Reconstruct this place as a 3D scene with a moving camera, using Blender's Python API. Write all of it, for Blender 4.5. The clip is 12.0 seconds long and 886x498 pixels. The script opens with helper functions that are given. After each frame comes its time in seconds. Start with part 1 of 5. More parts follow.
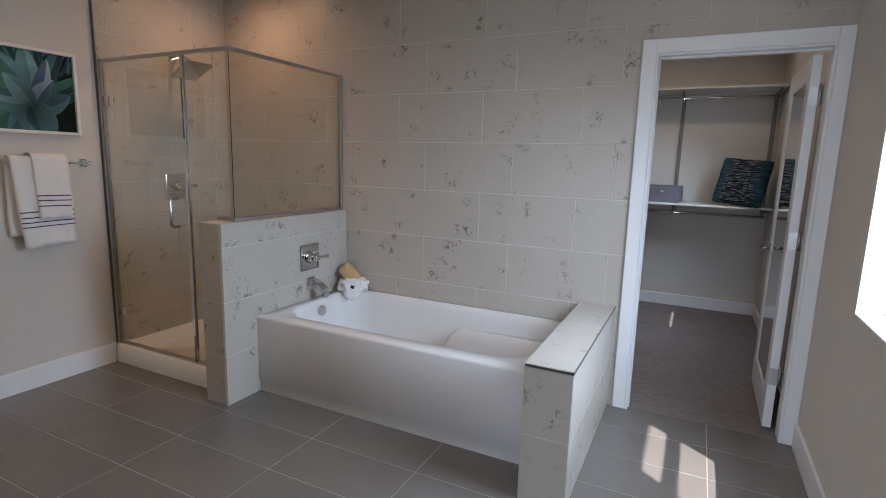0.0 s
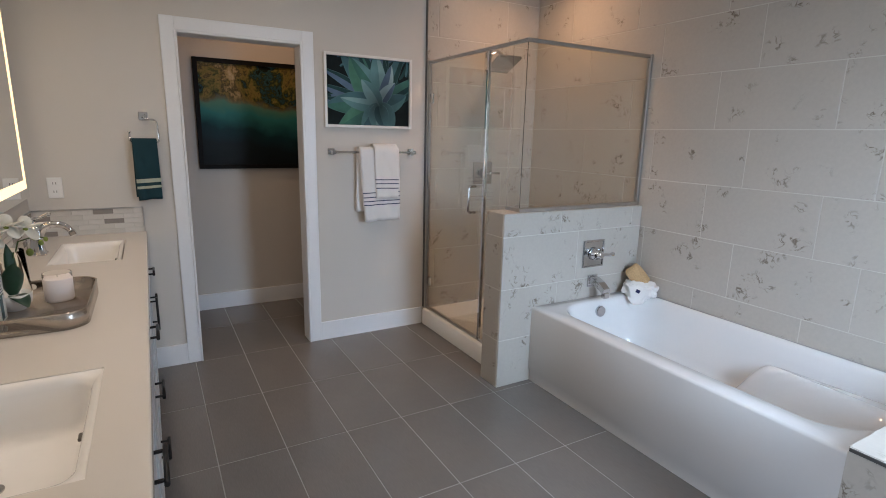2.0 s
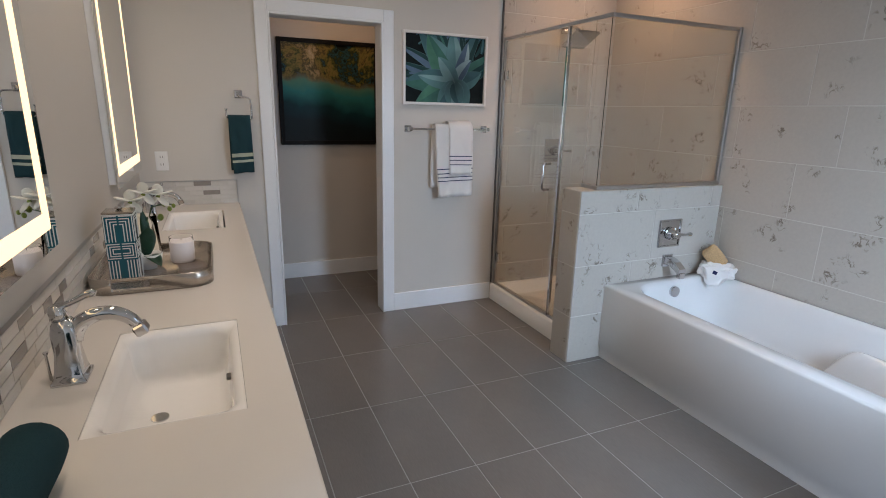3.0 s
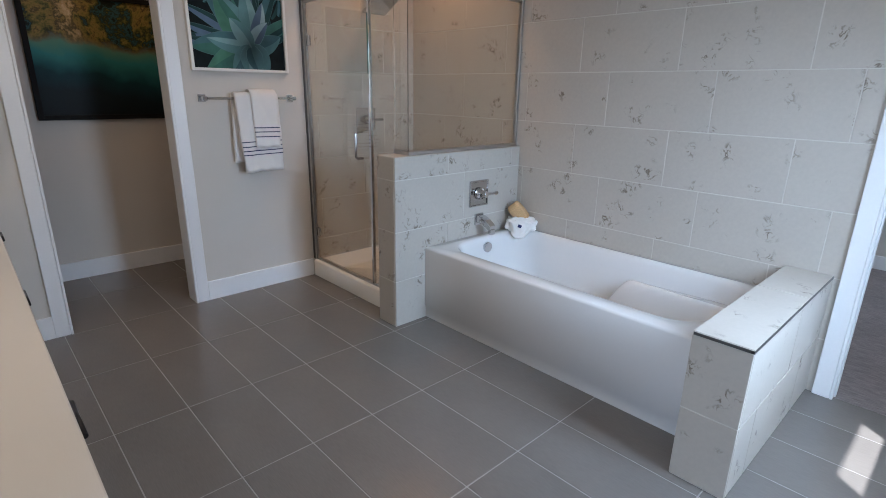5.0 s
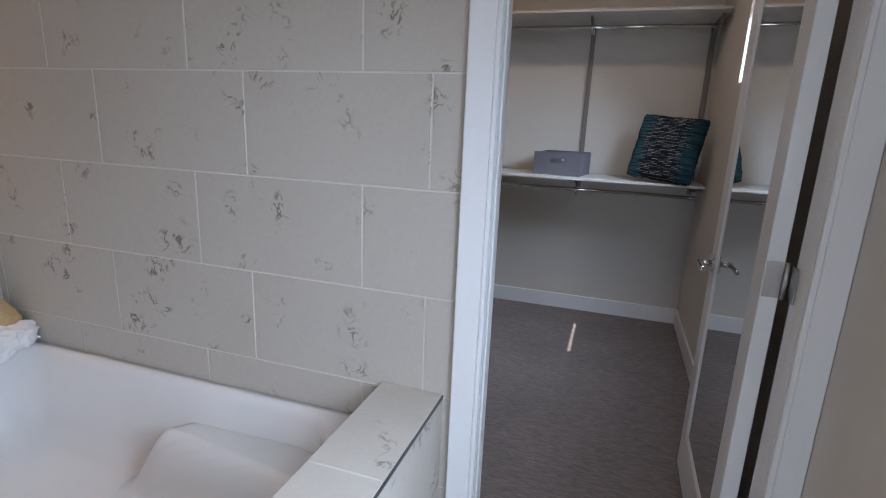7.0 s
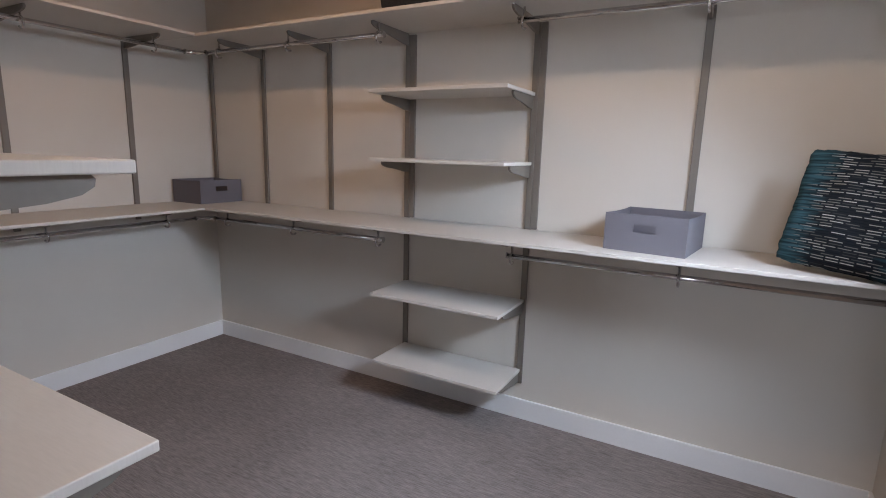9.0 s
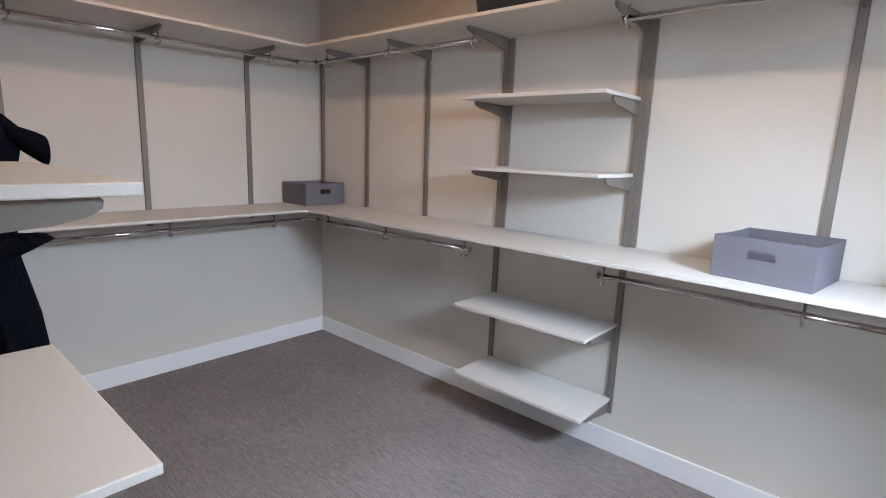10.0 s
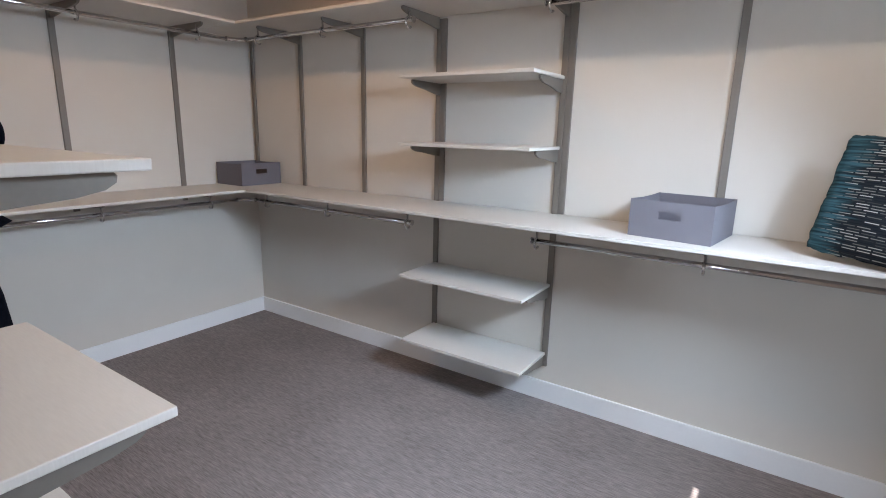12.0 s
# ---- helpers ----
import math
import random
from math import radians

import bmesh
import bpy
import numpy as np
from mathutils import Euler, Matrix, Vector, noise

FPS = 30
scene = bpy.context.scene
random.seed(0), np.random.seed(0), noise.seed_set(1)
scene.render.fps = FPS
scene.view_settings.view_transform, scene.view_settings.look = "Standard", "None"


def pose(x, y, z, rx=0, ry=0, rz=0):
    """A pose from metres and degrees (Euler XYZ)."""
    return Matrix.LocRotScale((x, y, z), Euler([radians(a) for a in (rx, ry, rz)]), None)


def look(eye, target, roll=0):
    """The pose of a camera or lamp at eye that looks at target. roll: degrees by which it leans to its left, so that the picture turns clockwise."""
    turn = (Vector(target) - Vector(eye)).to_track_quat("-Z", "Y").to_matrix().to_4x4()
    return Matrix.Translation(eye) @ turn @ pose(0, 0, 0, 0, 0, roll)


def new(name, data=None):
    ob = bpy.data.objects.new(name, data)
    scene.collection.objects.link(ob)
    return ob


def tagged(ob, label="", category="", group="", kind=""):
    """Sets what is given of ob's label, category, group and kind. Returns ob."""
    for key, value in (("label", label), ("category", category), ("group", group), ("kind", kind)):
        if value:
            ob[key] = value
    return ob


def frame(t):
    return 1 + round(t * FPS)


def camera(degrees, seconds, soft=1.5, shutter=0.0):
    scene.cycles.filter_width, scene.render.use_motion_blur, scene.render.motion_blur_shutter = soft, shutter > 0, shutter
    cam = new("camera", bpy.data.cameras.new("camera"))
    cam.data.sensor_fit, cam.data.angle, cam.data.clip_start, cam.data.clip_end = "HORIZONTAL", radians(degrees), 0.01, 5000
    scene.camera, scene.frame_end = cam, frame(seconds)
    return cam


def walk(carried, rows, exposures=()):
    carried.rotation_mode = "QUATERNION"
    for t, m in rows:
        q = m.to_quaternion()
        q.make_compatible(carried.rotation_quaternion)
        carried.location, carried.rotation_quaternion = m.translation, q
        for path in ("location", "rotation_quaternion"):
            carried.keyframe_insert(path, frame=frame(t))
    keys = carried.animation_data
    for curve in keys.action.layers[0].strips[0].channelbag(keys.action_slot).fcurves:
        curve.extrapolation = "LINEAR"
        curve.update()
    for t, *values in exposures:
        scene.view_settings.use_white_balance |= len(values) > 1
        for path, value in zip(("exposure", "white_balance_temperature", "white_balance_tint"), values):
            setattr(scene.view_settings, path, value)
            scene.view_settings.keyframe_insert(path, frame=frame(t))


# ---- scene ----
cam = camera(81.3, 12.0, soft=1.0)
PATH = [
    (0, (0.36, 2.136, 1.435), (-0.504, 3.909, 1.103), 1.6),
    (0.5, (0.327, 2.317, 1.465), (-0.666, 4.024, 1.151), 1.4),
    (1, (0.353, 2.425, 1.474), (-0.928, 3.926, 1.149), 1.1),
    (1.5, (0.371, 2.436, 1.487), (-1.147, 3.684, 1.116), 1.3),
    (2, (0.375, 2.391, 1.492), (-1.322, 3.358, 1.064), 1.3),
    (2.5, (0.393, 2.327, 1.485), (-1.395, 3.082, 1.003), 0.9),
    (2.7, (0.391, 2.287, 1.485), (-1.396, 3.034, 0.988), 1.1),
    (4.3, (0.399, 2.099, 1.461), (-1.145, 3.23, 0.882), 1.5),
    (4.5, (0.404, 2.12, 1.459), (-1.1, 3.302, 0.875), 1.5),
    (5, (0.401, 2.284, 1.444), (-0.99, 3.595, 0.854), 1.0),
    (5.5, (0.382, 2.575, 1.447), (-0.962, 3.941, 0.873), 1.4),
    (6, (0.362, 2.915, 1.425), (-0.783, 4.459, 0.87), 2.1),
    (6.5, (0.382, 3.379, 1.447), (-0.342, 5.175, 0.946), 3.2),
    (6.7, (0.396, 3.577, 1.432), (-0.221, 5.415, 0.939), 2.9),
    (8.3, (0.45, 5.031, 1.478), (-0.163, 6.895, 1.092), 1.3),
    (8.5, (0.388, 5.137, 1.497), (-0.297, 6.976, 1.111), 1.4),
    (9, (0.313, 5.377, 1.506), (-0.638, 7.096, 1.134), 1.5),
    (9.5, (0.328, 5.495, 1.529), (-0.905, 7.024, 1.155), 1.5),
    (10, (0.363, 5.537, 1.539), (-0.939, 7.008, 1.163), 2.1),
    (10.5, (0.398, 5.542, 1.546), (-0.927, 6.985, 1.145), 2.3),
    (11, (0.405, 5.501, 1.548), (-0.879, 6.975, 1.123), 1.8),
    (11.5, (0.391, 5.429, 1.539), (-0.78, 6.99, 1.099), 1.6),
    (12, (0.409, 5.382, 1.535), (-0.673, 7.002, 1.084), 1.3),
]
EXPOSURE = [
    (0.0, 0.96, 6400, 16), (1.0, 1.30, 6320, 15), (1.5, 1.4, 6200, 14), (2.6, 1.38, 6000, 12), (4.3, 1.30, 5880, 13), (5.0, 1.3, 5820, 12), (6.0, 1.18, 5880, 12), (6.5, 0.9, 6050, 14),
    (8.3, 1.38, 6800, 23), (8.6, 1.52, 6780, 22), (9.0, 1.84, 6780, 20), (9.6, 2.42, 6550, 16), (10.5, 2.34, 6450, 15), (12.0, 2.33, 6430, 15),
]
walk(cam, [(t, look(eye, target, roll)) for t, eye, target, roll in PATH], EXPOSURE)
# ---- light ----
SUN_WAY = Vector((-0.795 * math.cos(radians(62.0)), 0.607 * math.cos(radians(62.0)), -math.sin(radians(62.0))))
world = bpy.data.worlds.new("world")
scene.world = world
world.use_nodes = True
wn = world.node_tree.nodes
sky = wn.new("ShaderNodeTexSky")
sky.sky_type, sky.sun_disc = "NISHITA", False
sky.sun_elevation, sky.sun_rotation = radians(62.0), math.atan2(0.804, -0.595)
world.node_tree.links.new(sky.outputs[0], wn["Background"].inputs[0])
wn["Background"].inputs[1].default_value = 0.15

sun = new("sun", bpy.data.lights.new("sun", "SUN"))
sun.data.energy, sun.data.angle, sun.data.color = 5.0, radians(0.5), (1.0, 0.97, 0.92)
sun.matrix_basis = look((6, -2, 12), Vector((6, -2, 12)) + SUN_WAY)

CEIL = 2.75


def window_and_fill_light(y0, y1, z0, z1, watts, fall, spread, turn=0.0, south=False):
    """The sky's light in an east window, brightest round the sun's way; south: an added fill in an unseen opening."""
    la = bpy.data.lights.new("window_and_fill_light", "AREA")
    la.shape, la.size, la.size_y, la.energy, la.color = "RECTANGLE", y1 - y0, z1 - z0, watts, (0.64, 0.82, 1.0)
    la.spread = radians(spread)
    ob = new("window_and_fill_light", la)
    c = Vector((1.06, (y0 + y1) / 2, (z0 + z1) / 2))
    ob.matrix_basis = look(c, c + Vector((-math.cos(radians(turn)), math.sin(radians(turn)), -fall)))
    if south:
        c = Vector(((y0 + y1) / 2, 0.33, (z0 + z1) / 2))
        ob.matrix_basis = look(c, c + Vector((0, 1, -fall)))
    return ob


def down_lamp(x, y, watts, colour, blend):
    la = bpy.data.lights.new("downlight_and_fill_lamp", "SPOT")
    la.energy, la.color, la.spot_size, la.spot_blend, la.shadow_soft_size = watts, colour, radians(168), blend, 0.055
    ob = new("downlight_and_fill_lamp", la)
    ob.matrix_basis = pose(x, y, CEIL - 0.03)
    return ob


window_and_fill_light(3.95, 4.50, 0.95, 2.15, 9.5, 0.65, 110, 4)
# added fill from the south, for daylight on the faces towards the entry
window_and_fill_light(0.06, 0.86, 0.95, 2.15, 7, 0.40, 110, south=True)
window_and_fill_light(6.50, 7.10, 1.75, 2.15, 8.4, 0.95, 112, 7)
ORANGE, SOFT = (1.0, 0.60, 0.34), (1.0, 0.80, 0.60)
DOWNLIGHTS_AND_FILLS = [
    # (-2.30, 3.20) is an added fill that lifts the west wall and floor
    (-2.62, 4.82, 11.0, (1.0, 0.56, 0.29)), (-0.88, 2.25, 7.5, SOFT), (-1.95, 2.25, 9.5, SOFT), (-2.30, 3.20, 4.5, SOFT), (-3.75, 3.25, 5.0, ORANGE),
    # (0.25, 3.45) is an added fill for the east wall, no fixture known there
    (-1.65, 6.63, 5.6, (1.0, 0.60, 0.33)), (-0.02, 6.63, 6.5, (1.0, 0.78, 0.57)), (0.25, 3.45, 7.5, (1.0, 0.88, 0.74)),
]
for lx, ly, watts, hue in DOWNLIGHTS_AND_FILLS:
    down_lamp(lx, ly, watts, hue, 0.30 if ly > 6 else 1.0)


# ---- materials ----
def material(name, colour, rough=0.5, metal=0.0, vary=0.08, grain=(), bump=0.0, bump_scale=200.0, coat=0.0, spec=0.5, blotch=1.0):
    """A node material: base colour varied by slow and fine noise, with a fine relief."""
    m = bpy.data.materials.new(name)
    m.use_nodes = True
    nt = m.node_tree
    n, link = nt.nodes, nt.links.new
    b = n["Principled BSDF"]
    b.inputs["Roughness"].default_value, b.inputs["Metallic"].default_value = rough, metal
    b.inputs["Coat Weight"].default_value, b.inputs["Specular IOR Level"].default_value = coat, spec
    co = n.new("ShaderNodeTexCoord")
    mp = n.new("ShaderNodeMapping")
    link(co.outputs["Object"], mp.inputs[0])
    if grain:
        mp.inputs["Scale"].default_value = grain
    slow, fine = n.new("ShaderNodeTexNoise"), n.new("ShaderNodeTexNoise")
    slow.inputs["Scale"].default_value, slow.inputs["Detail"].default_value = 2.3, 4
    fine.inputs["Scale"].default_value, fine.inputs["Detail"].default_value = bump_scale, 3
    link(co.outputs["Object"], slow.inputs[0])
    link(mp.outputs[0], fine.inputs[0])
    add = n.new("ShaderNodeMath")
    add.operation = "MULTIPLY_ADD"
    add.inputs[1].default_value = blotch
    link(slow.outputs[0], add.inputs[0])
    link(fine.outputs[0], add.inputs[2])
    rng = n.new("ShaderNodeMapRange")
    rng.inputs[1].default_value, rng.inputs[2].default_value = 0.1 + 0.5 * blotch, 0.9 + 0.5 * blotch
    rng.inputs[3].default_value, rng.inputs[4].default_value = 1 - vary, 1 + vary
    link(add.outputs[0], rng.inputs[0])
    mul = n.new("ShaderNodeVectorMath")
    mul.operation = "SCALE"
    mul.inputs[0].default_value = colour
    link(rng.outputs[0], mul.inputs["Scale"])
    link(mul.outputs[0], b.inputs["Base Color"])
    if bump:
        bp = n.new("ShaderNodeBump")
        bp.inputs["Strength"].default_value, bp.inputs["Distance"].default_value = bump, 0.002
        link(fine.outputs[0], bp.inputs["Height"])
        link(bp.outputs[0], b.inputs["Normal"])
    return m


def glowing(name, colour, strength):
    m = bpy.data.materials.new(name)
    m.use_nodes = True
    b = m.node_tree.nodes["Principled BSDF"]
    b.inputs["Emission Color"].default_value, b.inputs["Emission Strength"].default_value = (*colour, 1), strength
    b.inputs["Base Color"].default_value = (*colour, 1)
    return m


def glass_material(name, colour, rough=0.0, ior=1.45):
    m = bpy.data.materials.new(name)
    m.use_nodes = True
    b = m.node_tree.nodes["Principled BSDF"]
    b.inputs["Base Color"].default_value = (*colour, 1)
    b.inputs["Roughness"].default_value, b.inputs["Transmission Weight"].default_value = rough, 1.0
    b.inputs["IOR"].default_value = ior
    return m


def tile_material(name, colour, mark, rough=0.35):
    """Matt stone-look porcelain; each tile has its own scattered fossil-like marks."""
    m = material(name, colour, rough, 0, 0.05, (), 0.08, 60)
    n, link = m.node_tree.nodes, m.node_tree.links.new
    b = n["Principled BSDF"]
    base = b.inputs["Base Color"].links[0].from_socket
    co, info = n.new("ShaderNodeTexCoord"), n.new("ShaderNodeObjectInfo")
    off = n.new("ShaderNodeVectorMath")
    off.operation = "SCALE"
    off.inputs[0].default_value = (37.0, 53.0, 71.0)
    link(info.outputs["Random"], off.inputs["Scale"])
    at = n.new("ShaderNodeVectorMath")
    link(co.outputs["Object"], at.inputs[0])
    link(off.outputs[0], at.inputs[1])
    where, line, soft = (n.new("ShaderNodeTexNoise") for _ in range(3))
    for t, s, d in ((where, 7.0, 1.6), (line, 17.0, 3.5), (soft, 30.0, 3.0)):
        t.inputs["Scale"].default_value, t.inputs["Detail"].default_value = s, d
        link(at.outputs[0], t.inputs[0])
    line.inputs["Distortion"].default_value = 1.2
    wr = n.new("ShaderNodeMapRange")
    wr.inputs[1].default_value, wr.inputs[2].default_value = 0.59, 0.69
    link(where.outputs[0], wr.inputs[0])
    d1 = n.new("ShaderNodeMath")
    d1.operation = "SUBTRACT"
    d1.inputs[1].default_value = 0.5
    link(line.outputs[0], d1.inputs[0])
    d2 = n.new("ShaderNodeMath")
    d2.operation = "ABSOLUTE"
    link(d1.outputs[0], d2.inputs[0])
    lr = n.new("ShaderNodeMapRange")
    lr.inputs[1].default_value, lr.inputs[2].default_value = 0.015, 0.060
    lr.inputs[3].default_value, lr.inputs[4].default_value = 1.0, 0.0
    link(d2.outputs[0], lr.inputs[0])
    both = n.new("ShaderNodeMath")
    both.operation = "MULTIPLY"
    sr = n.new("ShaderNodeMapRange")
    sr.inputs[1].default_value, sr.inputs[2].default_value = 0.44, 0.56
    link(soft.outputs[0], sr.inputs[0])
    dash = n.new("ShaderNodeMath")
    dash.operation = "MULTIPLY"
    link(lr.outputs[0], dash.inputs[0])
    link(sr.outputs[0], dash.inputs[1])
    link(wr.outputs[0], both.inputs[0])
    link(dash.outputs[0], both.inputs[1])
    cl = n.new("ShaderNodeMix")
    cl.data_type = "RGBA"
    cl.inputs[7].default_value = (*mark, 1)
    link(base, cl.inputs[6])
    link(both.outputs[0], cl.inputs[0])
    link(cl.outputs[2], b.inputs["Base Color"])
    return m


M_WALL = material("wall_paint", (0.60, 0.565, 0.515), 0.65, 0, 0.02, (), 0.12, 320)
M_CEIL = material("ceiling_paint", (0.78, 0.77, 0.74), 0.8, 0, 0.02, (), 0.1, 200)
M_TRIM = material("trim_paint", (0.78, 0.79, 0.80), 0.35, 0, 0.02, (), 0.03, 90)
M_TILE = tile_material("wall_tile", (0.465, 0.43, 0.382), (0.175, 0.142, 0.108))
M_GROUT = material("grout", (0.60, 0.575, 0.53), 0.9, 0, 0.05, (), 0.2, 300)
M_FLOOR = material("floor_tile", (0.168, 0.155, 0.144), 0.27, 0, 0.13, (1, 14, 1), 0.05, 24)
M_FGROUT = material("floor_grout", (0.30, 0.292, 0.28), 0.9, 0, 0.06, (), 0.2, 300)
M_CARPET = material("carpet", (0.222, 0.192, 0.184), 0.95, 0, 0.62, (0.085, 1.0, 1), 0.9, 290, 0, 0.1, 0.25)
M_TUB = material("acrylic", (0.68, 0.675, 0.67), 0.12, 0, 0.01, (), 0.0, 50, 0.4)
M_PAN = material("shower_pan", (0.80, 0.76, 0.70), 0.25, 0, 0.02, (), 0.02, 60)
M_CHROME = material("chrome", (0.62, 0.62, 0.63), 0.07, 1.0, 0.02, (), 0.0, 60)
M_NICKEL = material("brushed_aluminium", (0.50, 0.49, 0.48), 0.28, 1.0, 0.04, (1, 1, 20), 0.05, 90)
M_DARKTRIM = material("dark_metal_trim", (0.12, 0.115, 0.11), 0.4, 0.6, 0.05)
M_GLASS = glass_material("shower_glass", (0.87, 0.86, 0.80))
M_PANE = glass_material("window_glass", (0.97, 0.99, 0.99))
M_MIRROR = material("mirror", (0.86, 0.88, 0.88), 0.01, 1.0, 0.0)
M_LED = glowing("mirror_led", (1.0, 0.72, 0.38), 0.62)
M_LAMP = glowing("lamp_face", (1.0, 0.78, 0.52), 3.0)
M_QUARTZ = material("quartz_counter", (0.70, 0.66, 0.61), 0.16, 0, 0.02, (), 0.0, 500)
M_CABINET = material("cabinet_paint", (0.52, 0.53, 0.54), 0.35, 0, 0.03, (), 0.04, 80)
M_SHELF = material("shelf_laminate", (0.57, 0.548, 0.515), 0.45, 0, 0.06, (1.2, 12, 1), 0.03, 26)
M_STANDARD = material("standard_taupe", (0.185, 0.166, 0.146), 0.45, 0.2, 0.05, (), 0.04, 120)


# ---- building helpers ----
def box(bm, lo, hi, bevel=0.0, seg=2):
    lo, hi = Vector(lo), Vector(hi)
    made = bmesh.ops.create_cube(bm, size=1)["verts"]
    bmesh.ops.scale(bm, vec=hi - lo, verts=made)
    bmesh.ops.translate(bm, vec=(lo + hi) / 2, verts=made)
    if bevel:
        edges = {e for v in made for e in v.link_edges}
        bmesh.ops.bevel(bm, geom=list(edges), offset=bevel, segments=seg, profile=0.5, affect="EDGES")
    return bm


def tube(bm, points, radius, seg=12, caps=True, squash=1.0):
    """A round bar along points; radius may be one number or one per point."""
    pts = [Vector(p) for p in points]
    rad = radius if isinstance(radius, (list, tuple)) else [radius] * len(pts)
    rings, side = [], None
    for i, p in enumerate(pts):
        way = (pts[min(i + 1, len(pts) - 1)] - pts[max(i - 1, 0)]).normalized()
        if side is None:
            side = way.orthogonal().normalized()
        side = (side - way * side.dot(way)).normalized()
        up = way.cross(side)
        rings.append([bm.verts.new(p + rad[i] * (math.cos(2 * math.pi * k / seg) * side + squash * math.sin(2 * math.pi * k / seg) * up)) for k in range(seg)])
    for a, b in zip(rings, rings[1:]):
        for k in range(seg):
            f = bm.faces.new((a[k], a[(k + 1) % seg], b[(k + 1) % seg], b[k]))
            f.smooth = True
    if caps:
        bm.faces.new(list(reversed(rings[0])))
        bm.faces.new(rings[-1])
    return bm


def loft(bm, rings, close_last=True, close_first=False, smooth=True):
    rows = [[bm.verts.new(p) for p in ring] for ring in rings]
    n = len(rows[0])
    for a, b in zip(rows, rows[1:]):
        for k in range(n):
            bm.faces.new((a[k], a[(k + 1) % n], b[(k + 1) % n], b[k])).smooth = smooth
    if close_last:
        bm.faces.new(rows[-1]).smooth = smooth
    if close_first:
        bm.faces.new(list(reversed(rows[0]))).smooth = smooth
    return bm


def rounded(x0, x1, y0, y1, z, r, seg=8):
    """A level rounded rectangle."""
    out = []
    for cx, cy, a0 in ((x1 - r, y1 - r, 0), (x0 + r, y1 - r, 90), (x0 + r, y0 + r, 180), (x1 - r, y0 + r, 270)):
        for k in range(seg + 1):
            a = radians(a0 + 90 * k / seg)
            out.append(Vector((cx + r * math.cos(a), cy + r * math.sin(a), z)))
    return out


def mesh_of(name, bm, mat):
    bmesh.ops.recalc_face_normals(bm, faces=bm.faces)
    me = bpy.data.meshes.new(name)
    bm.to_mesh(me)
    bm.free()
    for m in (mat if isinstance(mat, (list, tuple)) else [mat]):
        me.materials.append(m)
    return me


def adopt(ob, parent):
    ob.parent = parent
    if parent.type == "EMPTY":
        ob.matrix_parent_inverse = Matrix.Translation(-parent.location)
    return ob


def part(name, bm, mat, parent, label=""):
    ob = new(name, mesh_of(name, bm, mat))
    adopt(ob, parent)
    return tagged(ob, label)


def thing(name, base, label, category, group="", kind=""):
    ob = new(name)
    ob.location = base
    ob.empty_display_size = 0.1
    return tagged(ob, label, category, group, kind)


def solid(name, bm, mat, label="", category="", group="", kind=""):
    return tagged(new(name, mesh_of(name, bm, mat)), label, category, group, kind)


def structure(name, bm, mat, label):
    return solid(name, bm, mat, label, name.split("_")[0], "", "structure")


B = bmesh.new

# ---- the shell ----
WX, EX, NY, CS, CN, CWX, SY = -3.182, 0.985, 5.258, 5.346, 8.022, -3.178, 1.80
EXB = 0.952
DOOR_X0, DOOR_X1, DOOR_Z = 0.105, 0.874, 2.028
WC_Y0, WC_Y1, WC_Z = 2.60, 3.31, 2.045


def wall_with_holes(axis, face, back, u0, u1, holes, z1=CEIL):
    """A wall of thickness face to back along u, with holes (u0, u1, z0, z1)."""
    bm = B()

    def add(a, b, z0, zz):
        if b - a > 1e-4 and zz - z0 > 1e-4:
            lo, hi = sorted((face, back))
            if axis == "x":
                box(bm, (lo, a, z0), (hi, b, zz))
            else:
                box(bm, (a, lo, z0), (b, hi, zz))

    at = u0
    for h0, h1, hz0, hz1 in sorted(holes):
        add(at, h0, 0, z1)
        add(h0, h1, 0, hz0)
        add(h0, h1, hz1, z1)
        at = h1
    add(at, u1, 0, z1)
    return bm


WIN_1, WIN_2 = (3.91, 4.575, 0.90, 2.20), (6.46, 7.13, 1.70, 2.20)
wall_north = structure("wall_north", wall_with_holes("y", NY + 0.0022, CS, WX - 0.14, EX, [(DOOR_X0 - 0.018, DOOR_X1 + 0.018, 0, DOOR_Z + 0.018)]), [M_GROUT], "light grout and plaster wall behind stone-look tiles")
wall_west = structure("wall_west", wall_with_holes("x", WX, WX - 0.13, SY - 0.12, NY + 0.002, [(WC_Y0 - 0.018, WC_Y1 + 0.018, 0, WC_Z + 0.018)]), M_WALL, "pale greige painted wall with a doorway")
structure("wall_east", wall_with_holes("x", EX, EX + 0.17, 0.28, CN + 0.14, [WIN_1, WIN_2]), M_WALL, "pale greige painted outer wall with two windows")
structure("wall_east_bath", wall_with_holes("x", EXB, EX, 0.40, NY + 0.002, [WIN_1]), M_WALL, "pale greige painted wall beside the window")
structure("wall_south", wall_with_holes("y", SY, SY - 0.12, WX, -0.10, []), M_WALL, "pale greige painted wall behind the vanity")
structure("wall_entry_west", wall_with_holes("x", -0.10, -0.22, 0.28, SY - 0.12, []), M_WALL, "pale greige painted wall")
# unseen wall; its opening is assumed, made for the south fill
structure("wall_entry_south", wall_with_holes("y", 0.40, 0.28, -0.10, EX, [(0.02, 0.90, 0.90, 2.20)]), M_WALL, "pale greige painted wall")
structure("wall_closet_north", wall_with_holes("y", CN, CN + 0.14, CWX, EX, []), M_WALL, "pale greige painted closet wall")
structure("wall_closet_west", wall_with_holes("x", CWX, CWX - 0.14, CS, CN + 0.14, []), M_WALL, "pale greige painted closet wall")
